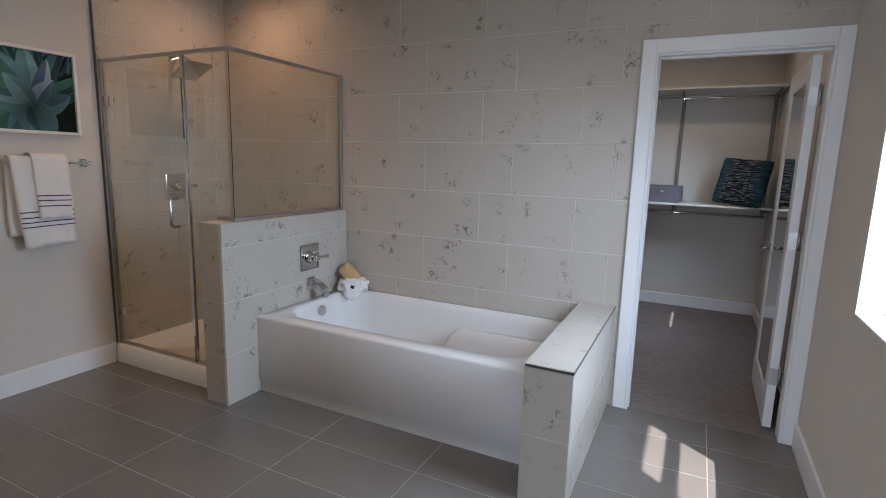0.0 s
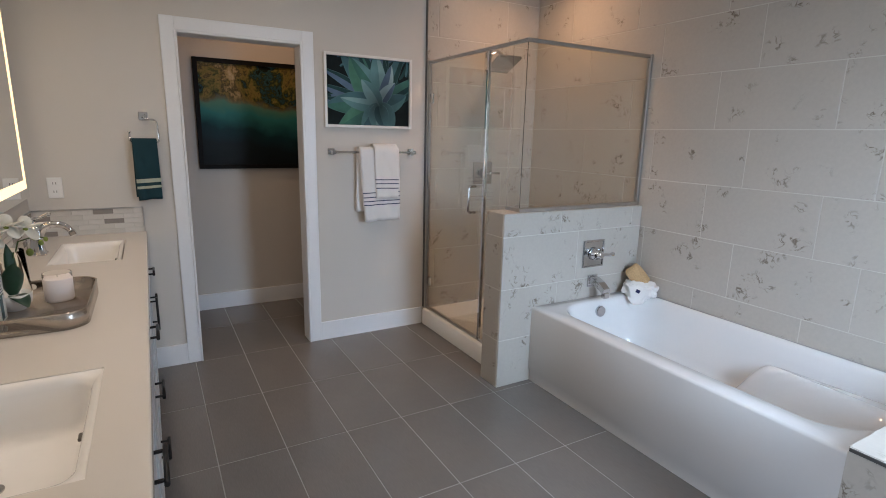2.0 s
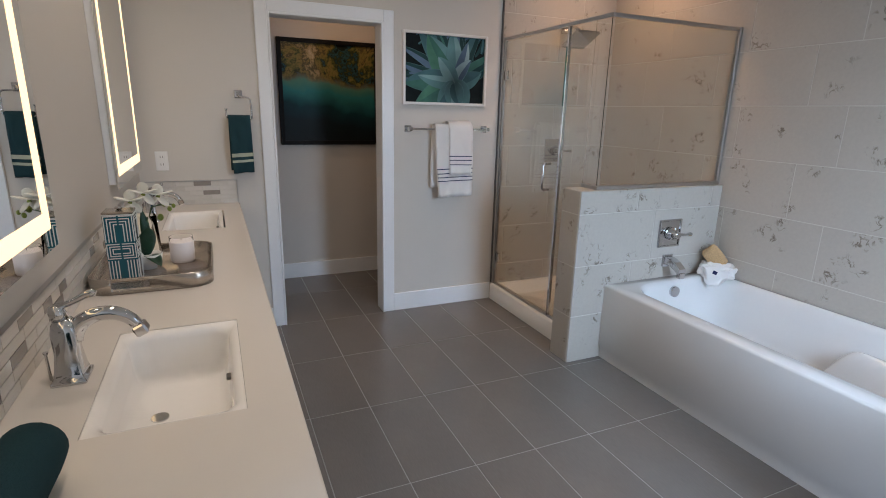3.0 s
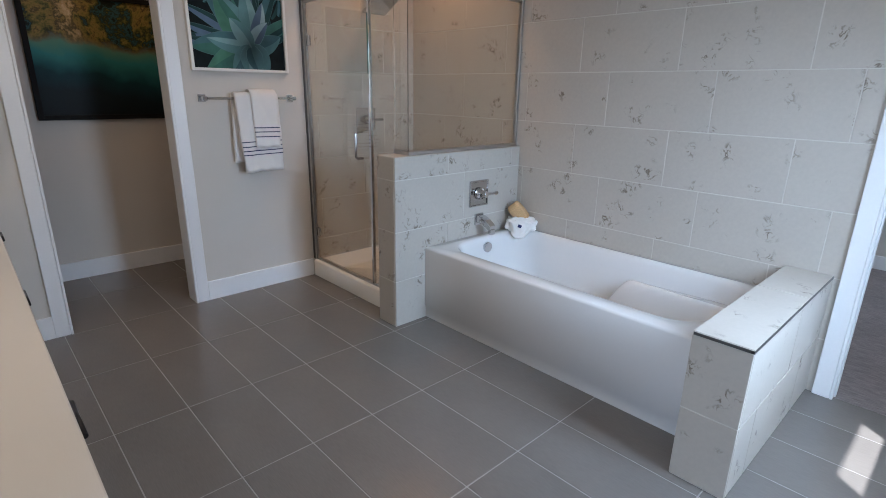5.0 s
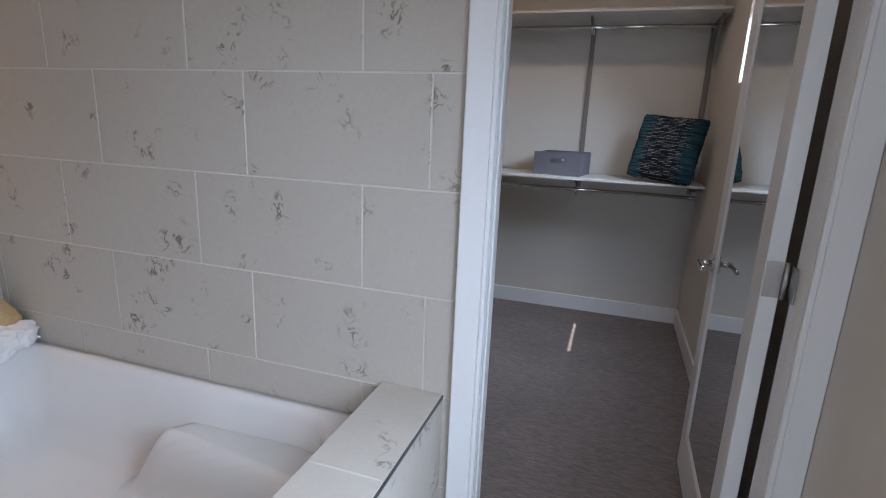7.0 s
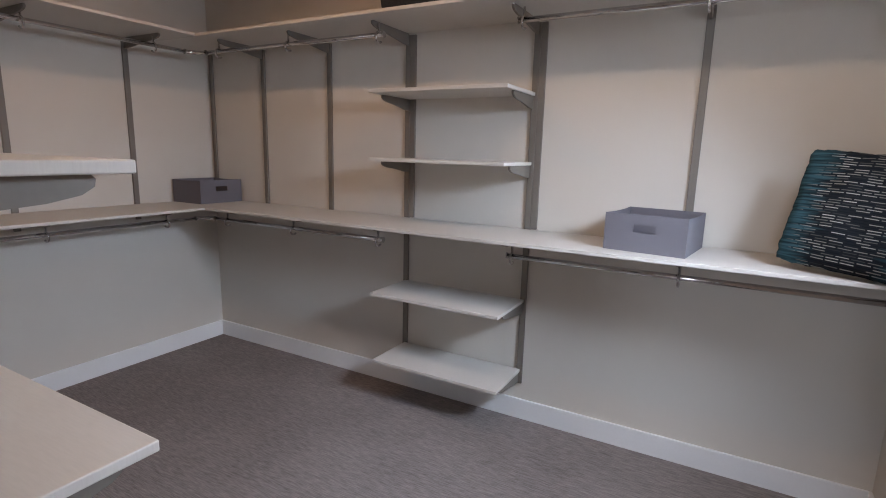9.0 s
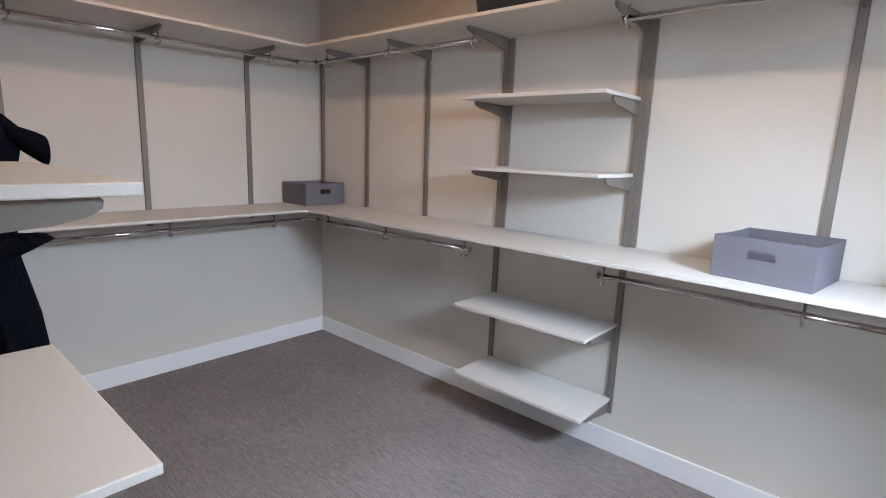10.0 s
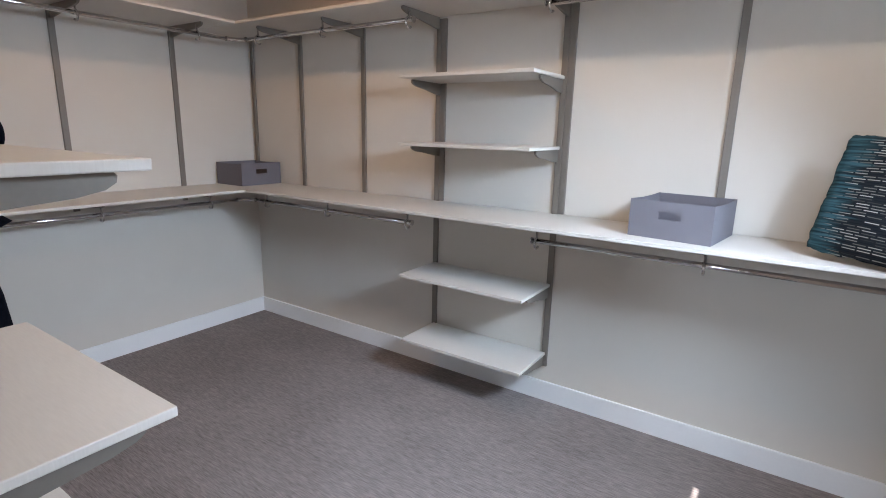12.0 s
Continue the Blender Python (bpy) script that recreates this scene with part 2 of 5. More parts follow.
structure("wall_closet_south", wall_with_holes("y", CS + 0.006, CS, CWX, EX, [(DOOR_X0 - 0.018, DOOR_X1 + 0.018, 0, DOOR_Z + 0.018)]), M_WALL, "pale greige painted closet wall beside the door")
WCX = -4.256
structure("wall_toilet_west", wall_with_holes("x", WCX, WCX - 0.12, 2.1, 4.3, []), M_WALL, "pale greige painted wall of the toilet room")
structure("wall_toilet_south", wall_with_holes("y", 2.22, 2.1, WCX, WX - 0.13, []), M_WALL, "pale greige painted wall of the toilet room")
structure("wall_toilet_north", wall_with_holes("y", 4.18, 4.3, WCX, WX - 0.13, []), M_WALL, "pale greige painted wall of the toilet room")

bm = box(B(), (WX - 0.13, SY - 0.12, -0.12), (EX, CS - 0.07, -0.0016))
box(bm, (-0.22, 0.28, -0.12), (EX, SY - 0.12, -0.0016))
box(bm, (WCX - 0.12, 2.10, -0.12), (WX - 0.13, 4.30, -0.0016))
floor = structure("floor", bm, M_FGROUT, "grey grouted tile floor of the bathroom")
carpet = structure("carpet", box(B(), (CWX, CS - 0.07, -0.12), (EX, CN, 0.002)), M_CARPET, "taupe grey streaked carpet on the closet floor")
structure("ceiling", box(B(), (WCX - 0.12, 0.28, CEIL), (EX + 0.17, CN + 0.14, CEIL + 0.12)), M_CEIL, "white painted ceiling")


# ---- trim ----
def baseboard(lo, hi):
    bm = box(B(), lo, hi)
    top = [e for e in bm.edges if all(abs(v.co.z - hi[2]) < 1e-6 for v in e.verts)]
    bmesh.ops.bevel(bm, geom=top, offset=0.004, segments=2, profile=0.5, affect="EDGES")
    return structure("baseboard", bm, M_TRIM, "white painted baseboard along the wall")


BH, BT = 0.135, 0.015
baseboard((WX, SY, 0), (WX + BT, 2.515, BH))
baseboard((WX, 3.40, 0), (WX + BT, 4.222, BH))
baseboard((EXB - BT, 0.40, 0), (EXB, NY - 0.020, BH))
baseboard((WCX, 2.22, 0), (WCX + BT, 4.18, BH))
baseboard((WCX + BT, 4.18 - BT, 0), (WX - 0.13, 4.18, BH))
baseboard((WCX + BT, 2.22, 0), (WX - 0.13, 2.22 + BT, BH))
baseboard((CWX + BT, CN - BT, 0.002), (EX - BT, CN, BH - 0.015))
baseboard((CWX, CS + 0.006, 0.002), (CWX + BT, CN, BH - 0.015))
baseboard((EX - BT, CS + 0.006, 0.002), (EX, CN, BH - 0.015))
baseboard((CWX + BT, CS + 0.006, 0.002), (DOOR_X0 - 0.09, CS + 0.006 + BT, BH - 0.015))


def casing(axis, face, out, u0, u1, ztop, w=0.088, t=0.018, w1=0.088, bead=0.006):
    """Flat casing with an eased inner bead round a doorway. out: which way it stands proud."""
    bm = B()

    def add(a, b, z0, z1, depth):
        lo, hi = sorted((face, face + out * depth))
        if axis == "x":
            box(bm, (lo, a, z0), (hi, b, z1), 0.003, 1)
        else:
            box(bm, (a, lo, z0), (b, hi, z1), 0.003, 1)

    for a, b in ((u0 - w, u0 - 0.014), (u1 + 0.014, u1 + w1)):
        add(a, b, 0, ztop + w, t)
    add(u0 - 0.014, u1 + 0.014, ztop + 0.014, ztop + w, t)
    add(u0 - 0.014, u0, 0, ztop + 0.014, t + bead)
    add(u1, u1 + 0.014, 0, ztop + 0.014, t + bead)
    add(u0, u1, ztop, ztop + 0.014, t + bead)
    return bm


structure("trim_closet_door", casing("y", NY, -1, DOOR_X0, DOOR_X1, DOOR_Z, 0.088, 0.018, EXB - 0.001 - DOOR_X1, 0.002), M_TRIM, "white painted casing round the closet doorway")
structure("trim_closet_door_inner", casing("y", CS + 0.006, 1, DOOR_X0, DOOR_X1, DOOR_Z, 0.088, 0.004, 0.088, -0.001), M_TRIM, "white painted casing round the closet doorway")
structure("trim_toilet_door", casing("x", WX, 1, WC_Y0, WC_Y1, WC_Z), M_TRIM, "white painted casing round the toilet doorway")
jamb = B()
for a, b in ((DOOR_X0 - 0.018, DOOR_X0), (DOOR_X1, DOOR_X1 + 0.018)):
    box(jamb, (a, NY + 0.001, 0), (b, CS + 0.005, DOOR_Z + 0.018))
box(jamb, (DOOR_X0, NY + 0.001, DOOR_Z), (DOOR_X1, CS + 0.005, DOOR_Z + 0.018))
box(jamb, (DOOR_X0, NY + 0.02, 0), (DOOR_X0 + 0.006, NY + 0.055, DOOR_Z), 0.002, 1)
box(jamb, (DOOR_X0 + 0.006, NY + 0.02, DOOR_Z - 0.012), (DOOR_X1, NY + 0.055, DOOR_Z), 0.002, 1)
structure("trim_closet_jamb", jamb, M_TRIM, "white painted door jamb with stop")
jamb = B()
for a, b in ((WC_Y0 - 0.018, WC_Y0), (WC_Y1, WC_Y1 + 0.018)):
    box(jamb, (WX - 0.13, a, 0), (WX - 0.001, b, WC_Z + 0.018))
box(jamb, (WX - 0.13, WC_Y0, WC_Z), (WX - 0.001, WC_Y1, WC_Z + 0.018))
structure("trim_toilet_jamb", jamb, M_TRIM, "white painted door jamb")


# ---- windows and the outside ----
def window(name, y0, y1, z0, z1, hung):
    w = thing(name, (EX + 0.1, (y0 + y1) / 2, z0), "white vinyl window set in a drywall reveal", "window", kind="structure")
    x0, x1, f = EX + 0.075, EX + 0.135, 0.04
    bm = B()
    box(bm, (x0, y0, z0), (x1, y0 + f, z1), 0.004, 1)
    box(bm, (x0, y1 - f, z0), (x1, y1, z1), 0.004, 1)
    box(bm, (x0, y0 + f, z0), (x1, y1 - f, z0 + f), 0.004, 1)
    box(bm, (x0, y0 + f, z1 - f), (x1, y1 - f, z1), 0.004, 1)
    part("window_frame", bm, M_TRIM, w)
    levels = [z0 + f, z1 - f]
    if hung:
        part("meeting_rail", box(B(), (x0 + 0.008, y0 + f, 1.655), (x1 - 0.008, y1 - f, 1.735), 0.004, 1), M_TRIM, w)
        levels = [z0 + f, 1.655, 1.735, z1 - f]
    for a, b in zip(levels[::2], levels[1::2]):
        pane = part("pane", box(B(), (x0 + 0.026, y0 + f, a), (x0 + 0.032, y1 - f, b)), M_PANE, w)
        pane.visible_shadow = False
    part("window_sill", box(B(), ((EXB if hung else EX) - 0.004, y0 + 0.002, z0 - 0.003), (x0, y1 - 0.002, z0 + 0.008), 0.003, 1), M_TRIM, w)
    return w


window("window_1", *WIN_1, True)
window("window_2", *WIN_2, False)
M_GROUND = material("pale_ground", (0.42, 0.40, 0.36), 0.9, 0, 0.25, (), 0.3, 4)
bm = B()
box(bm, (-600, -600, -0.6), (600, 600, -0.3))
structure("ground", bm, M_GROUND, "pale dry ground outside the house")
bm = B()
box(bm, (EX + 0.17, -1.0, 2.86), (1.457, 9.4, 3.04))
structure("eave", bm, M_TRIM, "white painted roof eave over the outer wall")

# ---- tub ----
tub = thing("bathtub", (-1.1, 4.8, 0), "white acrylic alcove bathtub with moulded armrests and plain apron", "bathtub")
TX0, TX1, TY0, TY1, TZ = -1.978, -0.217, 4.36, 5.254, 0.482


def rings_tub():
    r = [rounded(TX0, TX1, TY0 + 0.012, TY1, 0.0, 0.006)]
    r.append(rounded(TX0, TX1, TY0 + 0.012, TY1, 0.07, 0.006))
    r.append(rounded(TX0, TX1, TY0, TY1, 0.085, 0.006))
    r.append(rounded(TX0, TX1, TY0, TY1, TZ - 0.014, 0.006))
    r.append(rounded(TX0, TX1, TY0 + 0.004, TY1, TZ - 0.004, 0.006))
    r.append(rounded(TX0, TX1, TY0 + 0.014, TY1, TZ, 0.006))
    r.append(rounded(TX0 + 0.075, TX1 - 0.09, TY0 + 0.105, TY1 - 0.026, TZ, 0.20))
    r.append(rounded(TX0 + 0.083, TX1 - 0.098, TY0 + 0.113, TY1 - 0.034, TZ - 0.006, 0.20))
    r.append(rounded(TX0 + 0.092, TX1 - 0.107, TY0 + 0.122, TY1 - 0.045, TZ - 0.03, 0.20))
    r.append(rounded(TX0 + 0.10, TX1 - 0.115, TY0 + 0.13, TY1 - 0.055, TZ - 0.10, 0.20))
    r.append(rounded(TX0 + 0.12, TX1 - 0.13, TY0 + 0.15, TY1 - 0.08, 0.20, 0.19))
    r.append(rounded(TX0 + 0.15, TX1 - 0.15, TY0 + 0.18, TY1 - 0.11, 0.125, 0.17))
    r.append(rounded(TX0 + 0.20, TX1 - 0.19, TY0 + 0.23, TY1 - 0.16, 0.10, 0.14))
    return r


part("tub_shell", loft(B(), rings_tub()), M_TUB, tub)
# moulded backrest: a sloping hollow between two raised armrests
secs = []
MID = (TY0 + TY1) / 2 + 0.035
for k in range(41):
    u = (k / 40) ** 1.3
    x = -1.20 + (TX1 - 0.112 + 1.20) * u
    rise = min(max((u - 0.02) / 0.30, 0.0), 1.0)
    rise = rise * rise * (3 - 2 * rise)
    arm = 0.10 + 0.275 * rise + 0.03 * u
    low = 0.095 + 0.29 * u ** 1.6
    ring_pts = []
    for m in range(49):
        v = 2 * m / 48 - 1
        ridge = 0.74 - 0.34 * u if v > 0 else 0.80 - 0.22 * u
        t = min(max((abs(v) - ridge + 0.26) / 0.26, 0), 1)
        t = t * t * (2.2 - 1.2 * t)
        past = max(abs(v) - ridge, 0) / (1 - ridge)
        sag = (0.05 if v > 0 else 0.02) * past * rise
        ring_pts.append(Vector((x, MID + (0.375 - 0.01 * u) * v, low + (arm - low) * t - sag)))
    ring_pts += [Vector((x, MID + 0.37, 0.09)), Vector((x, MID - 0.37, 0.09))]
    secs.append(ring_pts)
part("backrest", loft(B(), secs, True, True), M_TUB, tub, "moulded sloping backrest")
bm = B()
tube(bm, [(-1.882, 4.85, 0.41), (-1.862, 4.85, 0.41)], [0.036, 0.034], 24)
part("overflow_cover", bm, M_CHROME, tub, "round chrome overflow cover")

# ---- tub valve and spout ----
KX = -1.98
valve = thing("tub_valve", (KX, 4.83, 0.77), "square chrome tub valve with a lever handle", "tub valve")
part("plate", box(B(), (KX + 0.013, 4.745, 0.685), (KX + 0.022, 4.925, 0.865), 0.004), M_CHROME, valve)
bm = B()
for lo, hi in (((4.747, 0.687), (4.757, 0.863)), ((4.913, 0.687), (4.923, 0.863)), ((4.757, 0.687), (4.913, 0.697)), ((4.757, 0.853), (4.913, 0.863))):
    box(bm, (KX + 0.0215, lo[0], lo[1]), (KX + 0.028, hi[0], hi[1]), 0.002, 1)
part("plate_rim", bm, M_CHROME, valve, "raised chrome rim")
bm = tube(B(), [(KX + 0.025, 4.835, 0.775), (KX + 0.045, 4.835, 0.775), (KX + 0.05, 4.835, 0.775), (KX + 0.085, 4.835, 0.775), (KX + 0.095, 4.835, 0.775)], [0.042, 0.038, 0.026, 0.024, 0.018], 20)
part("hub", bm, M_CHROME, valve)
bm = tube(B(), [(KX + 0.075, 4.80, 0.772), (KX + 0.078, 4.85, 0.775), (KX + 0.082, 4.91, 0.772), (KX + 0.082, 4.945, 0.775), (KX + 0.082, 4.955, 0.775)], [0.012, 0.013, 0.009, 0.014, 0.010], 12)
part("lever", bm, M_CHROME, valve)
spout = thing("tub_spout", (KX, 4.85, 0.57), "square chrome tub spout", "tub spout")
part("flange", box(B(), (KX + 0.013, 4.805, 0.555), (KX + 0.026, 4.885, 0.635), 0.004), M_CHROME, spout)
bm = B()
secs = []
for k in range(9):
    a = k / 8
    x = KX + 0.024 + 0.135 * a
    z = 0.60 - 0.052 * a * a
    h = 0.025 - 0.004 * a
    w = 0.031 - 0.003 * a
    secs.append([Vector((x - h * 0.5 * a, 4.845 + sy * w, z + sz * h)) for sy, sz in ((-1, -0.92), (-0.92, -1), (0.92, -1), (1, -0.92), (1, 0.88), (0.9, 1), (-0.9, 1), (-1, 0.88))])
loft(bm, secs, True, True, False)
box(bm, (KX + 0.122, 4.823, 0.508), (KX + 0.156, 4.867, 0.545), 0.004, 1)
part("spout_body", bm, M_CHROME, spout)

# ---- knee wall and pony wall ----
KZ, KW0, KY0 = 1.066, -2.14, 4.12
knee = structure("wall_knee", box(B(), (KW0 + 0.002, KY0 + 0.002, 0), (KX + 0.0105, NY, KZ - 0.002)), M_GROUT, "low tiled wall between shower and bathtub")
PX0, PX1, PY0, PZ = -0.217, -0.012, 4.125, 0.622
pony = structure("wall_pony", box(B(), (PX0 + 0.002, PY0 + 0.002, 0), (PX1 - 0.002, NY, PZ - 0.002)), M_GROUT, "low tiled end wall of the bathtub")
bm = B()
box(bm, (PX0 + 0.004, PY0 - 0.002, PZ - 0.014), (PX1 - 0.003, PY0 + 0.010, PZ - 0.003))
box(bm, (PX1 - 0.010, PY0 - 0.002, PZ - 0.014), (PX1 + 0.002, NY - 0.002, PZ - 0.003))
structure("trim_pony_edge", bm, M_DARKTRIM, "dark metal edge profile on the tiled end wall")

# ---- shower ----
CURB_Y, GY = 4.224, 4.262
TWX = WX + 0.018
pan = thing("shower_pan", (-2.6, 4.75, 0), "white acrylic shower pan with a raised curb", "shower pan")
bm = B()
loft(bm, [rounded(TWX, KW0, CURB_Y, NY - 0.002, 0.0, 0.004), rounded(TWX, KW0, CURB_Y, NY - 0.002, 0.118, 0.004), rounded(TWX + 0.008, KW0 - 0.008, CURB_Y + 0.01, NY - 0.008, 0.128, 0.004),
          rounded(TWX + 0.035, KW0 - 0.035, CURB_Y + 0.09, NY - 0.035, 0.126, 0.03), rounded(TWX + 0.05, KW0 - 0.05, CURB_Y + 0.105, NY - 0.05, 0.06, 0.05), rounded(-2.75, -2.55, 4.70, 4.85, 0.048, 0.06)])
part("pan_shell", bm, M_PAN, pan)
part("drain", tube(B(), [(-2.65, 4.775, 0.047), (-2.65, 4.775, 0.053)], 0.05, 24), M_CHROME, pan, "round chrome shower drain")

enc = thing("shower_enclosure", (-2.6, GY, 0.13), "chrome-framed clear glass shower enclosure with a hinged door", "shower enclosure")
DX0, DX1, GZ = TWX + 0.023, -2.40, 2.03
bm = B()
box(bm, (TWX, GY - 0.012, 0.127), (TWX + 0.018, GY + 0.012, GZ), 0.003, 1)
part("wall_channel", bm, M_NICKEL, enc)
bm = box(B(), (TWX, GY - 0.012, GZ - 0.024), (-2.0, GY + 0.012, GZ - 0.004), 0.003, 1)
part("header", bm, M_NICKEL, enc)
part("side_header", box(B(), (-2.026, GY + 0.012, GZ - 0.024), (-2.002, NY - 0.022, GZ - 0.004), 0.003, 1), M_NICKEL, enc)
part("side_channel", box(B(), (-2.03, NY - 0.022, KZ + 0.0), (-1.998, NY, GZ), 0.003, 1), M_NICKEL, enc)
part("side_sill", box(B(), (-2.036, GY - 0.016, KZ), (-1.992, NY - 0.022, KZ + 0.022), 0.003, 1), M_NICKEL, enc)
part("front_sill", box(B(), (KW0, GY - 0.016, KZ), (-2.036, GY + 0.016, KZ + 0.022), 0.003, 1), M_NICKEL, enc)
part("door_post", box(B(), (DX1, GY - 0.012, 0.128), (DX1 + 0.02, GY + 0.014, GZ - 0.024), 0.003, 1), M_CHROME, enc, "bright chrome strike post")
part("curb_channel", box(B(), (TWX + 0.018, GY - 0.012, 0.127), (KW0, GY + 0.012, 0.142), 0.002, 1), M_NICKEL, enc)
door_glass = part("door_pane", box(B(), (DX0, GY - 0.0025, 0.15), (DX1 - 0.003, GY + 0.0025, GZ - 0.026)), M_GLASS, enc)
bm = B()
box(bm, (DX1 + 0.021, GY - 0.002, 0.142), (KW0 - 0.002, GY + 0.002, GZ - 0.024))
box(bm, (KW0 - 0.002, GY - 0.002, KZ + 0.022), (-2.0165, GY + 0.002, GZ - 0.024))
fixed = part("fixed_pane", bm, M_GLASS, enc)
side = part("side_pane", box(B(), (-2.016, GY - 0.002, KZ + 0.022), (-2.012, NY - 0.022, GZ - 0.024)), M_GLASS, enc)
for g in (door_glass, fixed, side):
    g.visible_shadow = False
for z in (0.36, 1.76):
    bm = B()
    box(bm, (TWX + 0.02, GY - 0.010, z - 0.035), (DX0 + 0.04, GY + 0.010, z + 0.035), 0.003, 1)
    part("hinge", bm, M_CHROME, enc, "chrome glass hinge")
HX = DX1 - 0.085
pts = [(HX, GY - 0.004, 1.00), (HX, GY - 0.045, 1.00), (HX, GY - 0.058, 1.012), (HX, GY - 0.058, 1.16), (HX, GY - 0.045, 1.172), (HX, GY - 0.004, 1.172)]
part("pull_handle", tube(B(), pts, 0.009, 12), M_CHROME, enc, "chrome D-shaped pull handle")

sv = thing("shower_valve", (TWX, 4.76, 1.205), "square chrome shower valve with a lever", "shower valve")
part("plate", box(B(), (TWX, 4.67, 1.115), (TWX + 0.012, 4.85, 1.295), 0.004), M_CHROME, sv)
part("hub", tube(B(), [(TWX + 0.012, 4.76, 1.205), (TWX + 0.04, 4.76, 1.205), (TWX + 0.075, 4.76, 1.205)], [0.04, 0.028, 0.022], 20), M_CHROME, sv)
part("lever", tube(B(), [(TWX + 0.065, 4.76, 1.205), (TWX + 0.07, 4.82, 1.205), (TWX + 0.07, 4.88, 1.205)], [0.013, 0.009, 0.012], 12), M_CHROME, sv)
sh = thing("rain_shower", (TWX, 4.78, 2.10), "square chrome rain shower head on a wall arm", "shower head")
part("flange", box(B(), (TWX, 4.75, 2.09), (TWX + 0.01, 4.81, 2.15), 0.003), M_CHROME, sh)
part("arm", tube(B(), [(TWX + 0.01, 4.78, 2.12), (TWX + 0.12, 4.78, 2.13), (TWX + 0.20, 4.755, 2.10), (TWX + 0.235, 4.745, 2.06)], 0.011, 12), M_CHROME, sh)
bm = box(B(), (-0.10, -0.10, -0.010), (0.10, 0.10, 0.010), 0.005)
tube(bm, [(0, 0, 0.012), (0, 0, 0.045)], [0.03, 0.014], 16)
bm.transform(pose(TWX + 0.25, 4.745, 2.02, 0, -27, 0))
part("head", bm, M_CHROME, sh)

# ---- vanity ----
VX0, VX1, VF, CZ = WX + 0.002, -0.268, 2.350, 0.89
S1, S2 = (-1.125, -0.622, 1.955, 2.247), (-2.93, -2.42, 1.955, 2.24)
counter = thing("countertop", (-1.7, 2.1, CZ - 0.04), "cream polished quartz countertop with two sink cutouts", "countertop")
bm = B()
xs = [VX0, S2[0], S2[1], S1[0], S1[1], VX1]
ys = [SY + 0.002, S1[2], S1[3], VF]
for i, (a, b) in enumerate(zip(xs, xs[1:])):
    for j, (c, d) in enumerate(zip(ys, ys[1:])):
        if not (j == 1 and i in (1, 3)):
            box(bm, (a, c, CZ - 0.04), (b, d, CZ))
bmesh.ops.remove_doubles(bm, verts=bm.verts, dist=1e-5)
seen = {}
for f in list(bm.faces):
    c = f.calc_center_median()
    seen.setdefault((round(c.x, 4), round(c.y, 4), round(c.z, 4)), []).append(f)
bmesh.ops.delete(bm, geom=[f for fs in seen.values() if len(fs) > 1 for f in fs], context="FACES")
outer = [e for e in bm.edges if all(abs(v.co.z - CZ) < 1e-5 for v in e.verts) and (all(abs(v.co.y - VF) < 1e-5 for v in e.verts) or all(abs(v.co.x - VX1) < 1e-5 for v in e.verts))]
bmesh.ops.bevel(bm, geom=outer, offset=0.006, segments=3, profile=0.5, affect="EDGES")
part("slab", bm, M_QUARTZ, counter)


M_PORCELAIN = material("porcelain", (0.90, 0.88, 0.85), 0.10, 0, 0.01, (), 0.0, 50, 0.3)


def sink(x0, x1, y0, y1):
    s = thing("sink", ((x0 + x1) / 2, (y0 + y1) / 2, CZ - 0.17), "white rectangular undermount porcelain sink", "sink", "vanity sinks")
    bm = B()
    steps = ((0.0005, 0.036, 0.002), (0.0006, 0.002, 0.002), (0.003, 0.0022, 0.012), (0.008, 0.0034, 0.03), (0.015, 0.0070, 0.040), (0.021, 0.014, 0.045), (0.025, 0.026, 0.046), (0.031, 0.085, 0.044), (0.037, 0.110, 0.042), (0.046, 0.122, 0.040), (0.060, 0.127, 0.035), (0.11, 0.130, 0.03))
    loft(bm, [rounded(x0 + i, x1 - i, y0 + i, y1 - i, CZ - z, r) for i, z, r in steps])
    part("basin", bm, M_PORCELAIN, s)
    cx, cy = (x0 + x1) / 2, (y0 + y1) / 2
    part("drain", tube(B(), [(cx, cy - 0.045, CZ - 0.131), (cx, cy - 0.045, CZ - 0.126)], 0.020, 20), M_CHROME, s, "round chrome drain")
    # a solid dark block paints the shade inside the overflow opening
    part("overflow_hole_shade", box(B(), (cx - 0.014, y1 - 0.038, CZ - 0.054), (cx + 0.014, y1 - 0.0265, CZ - 0.046), 0.002, 1), M_DARKTRIM, s)


sink(*S1)
sink(*S2)


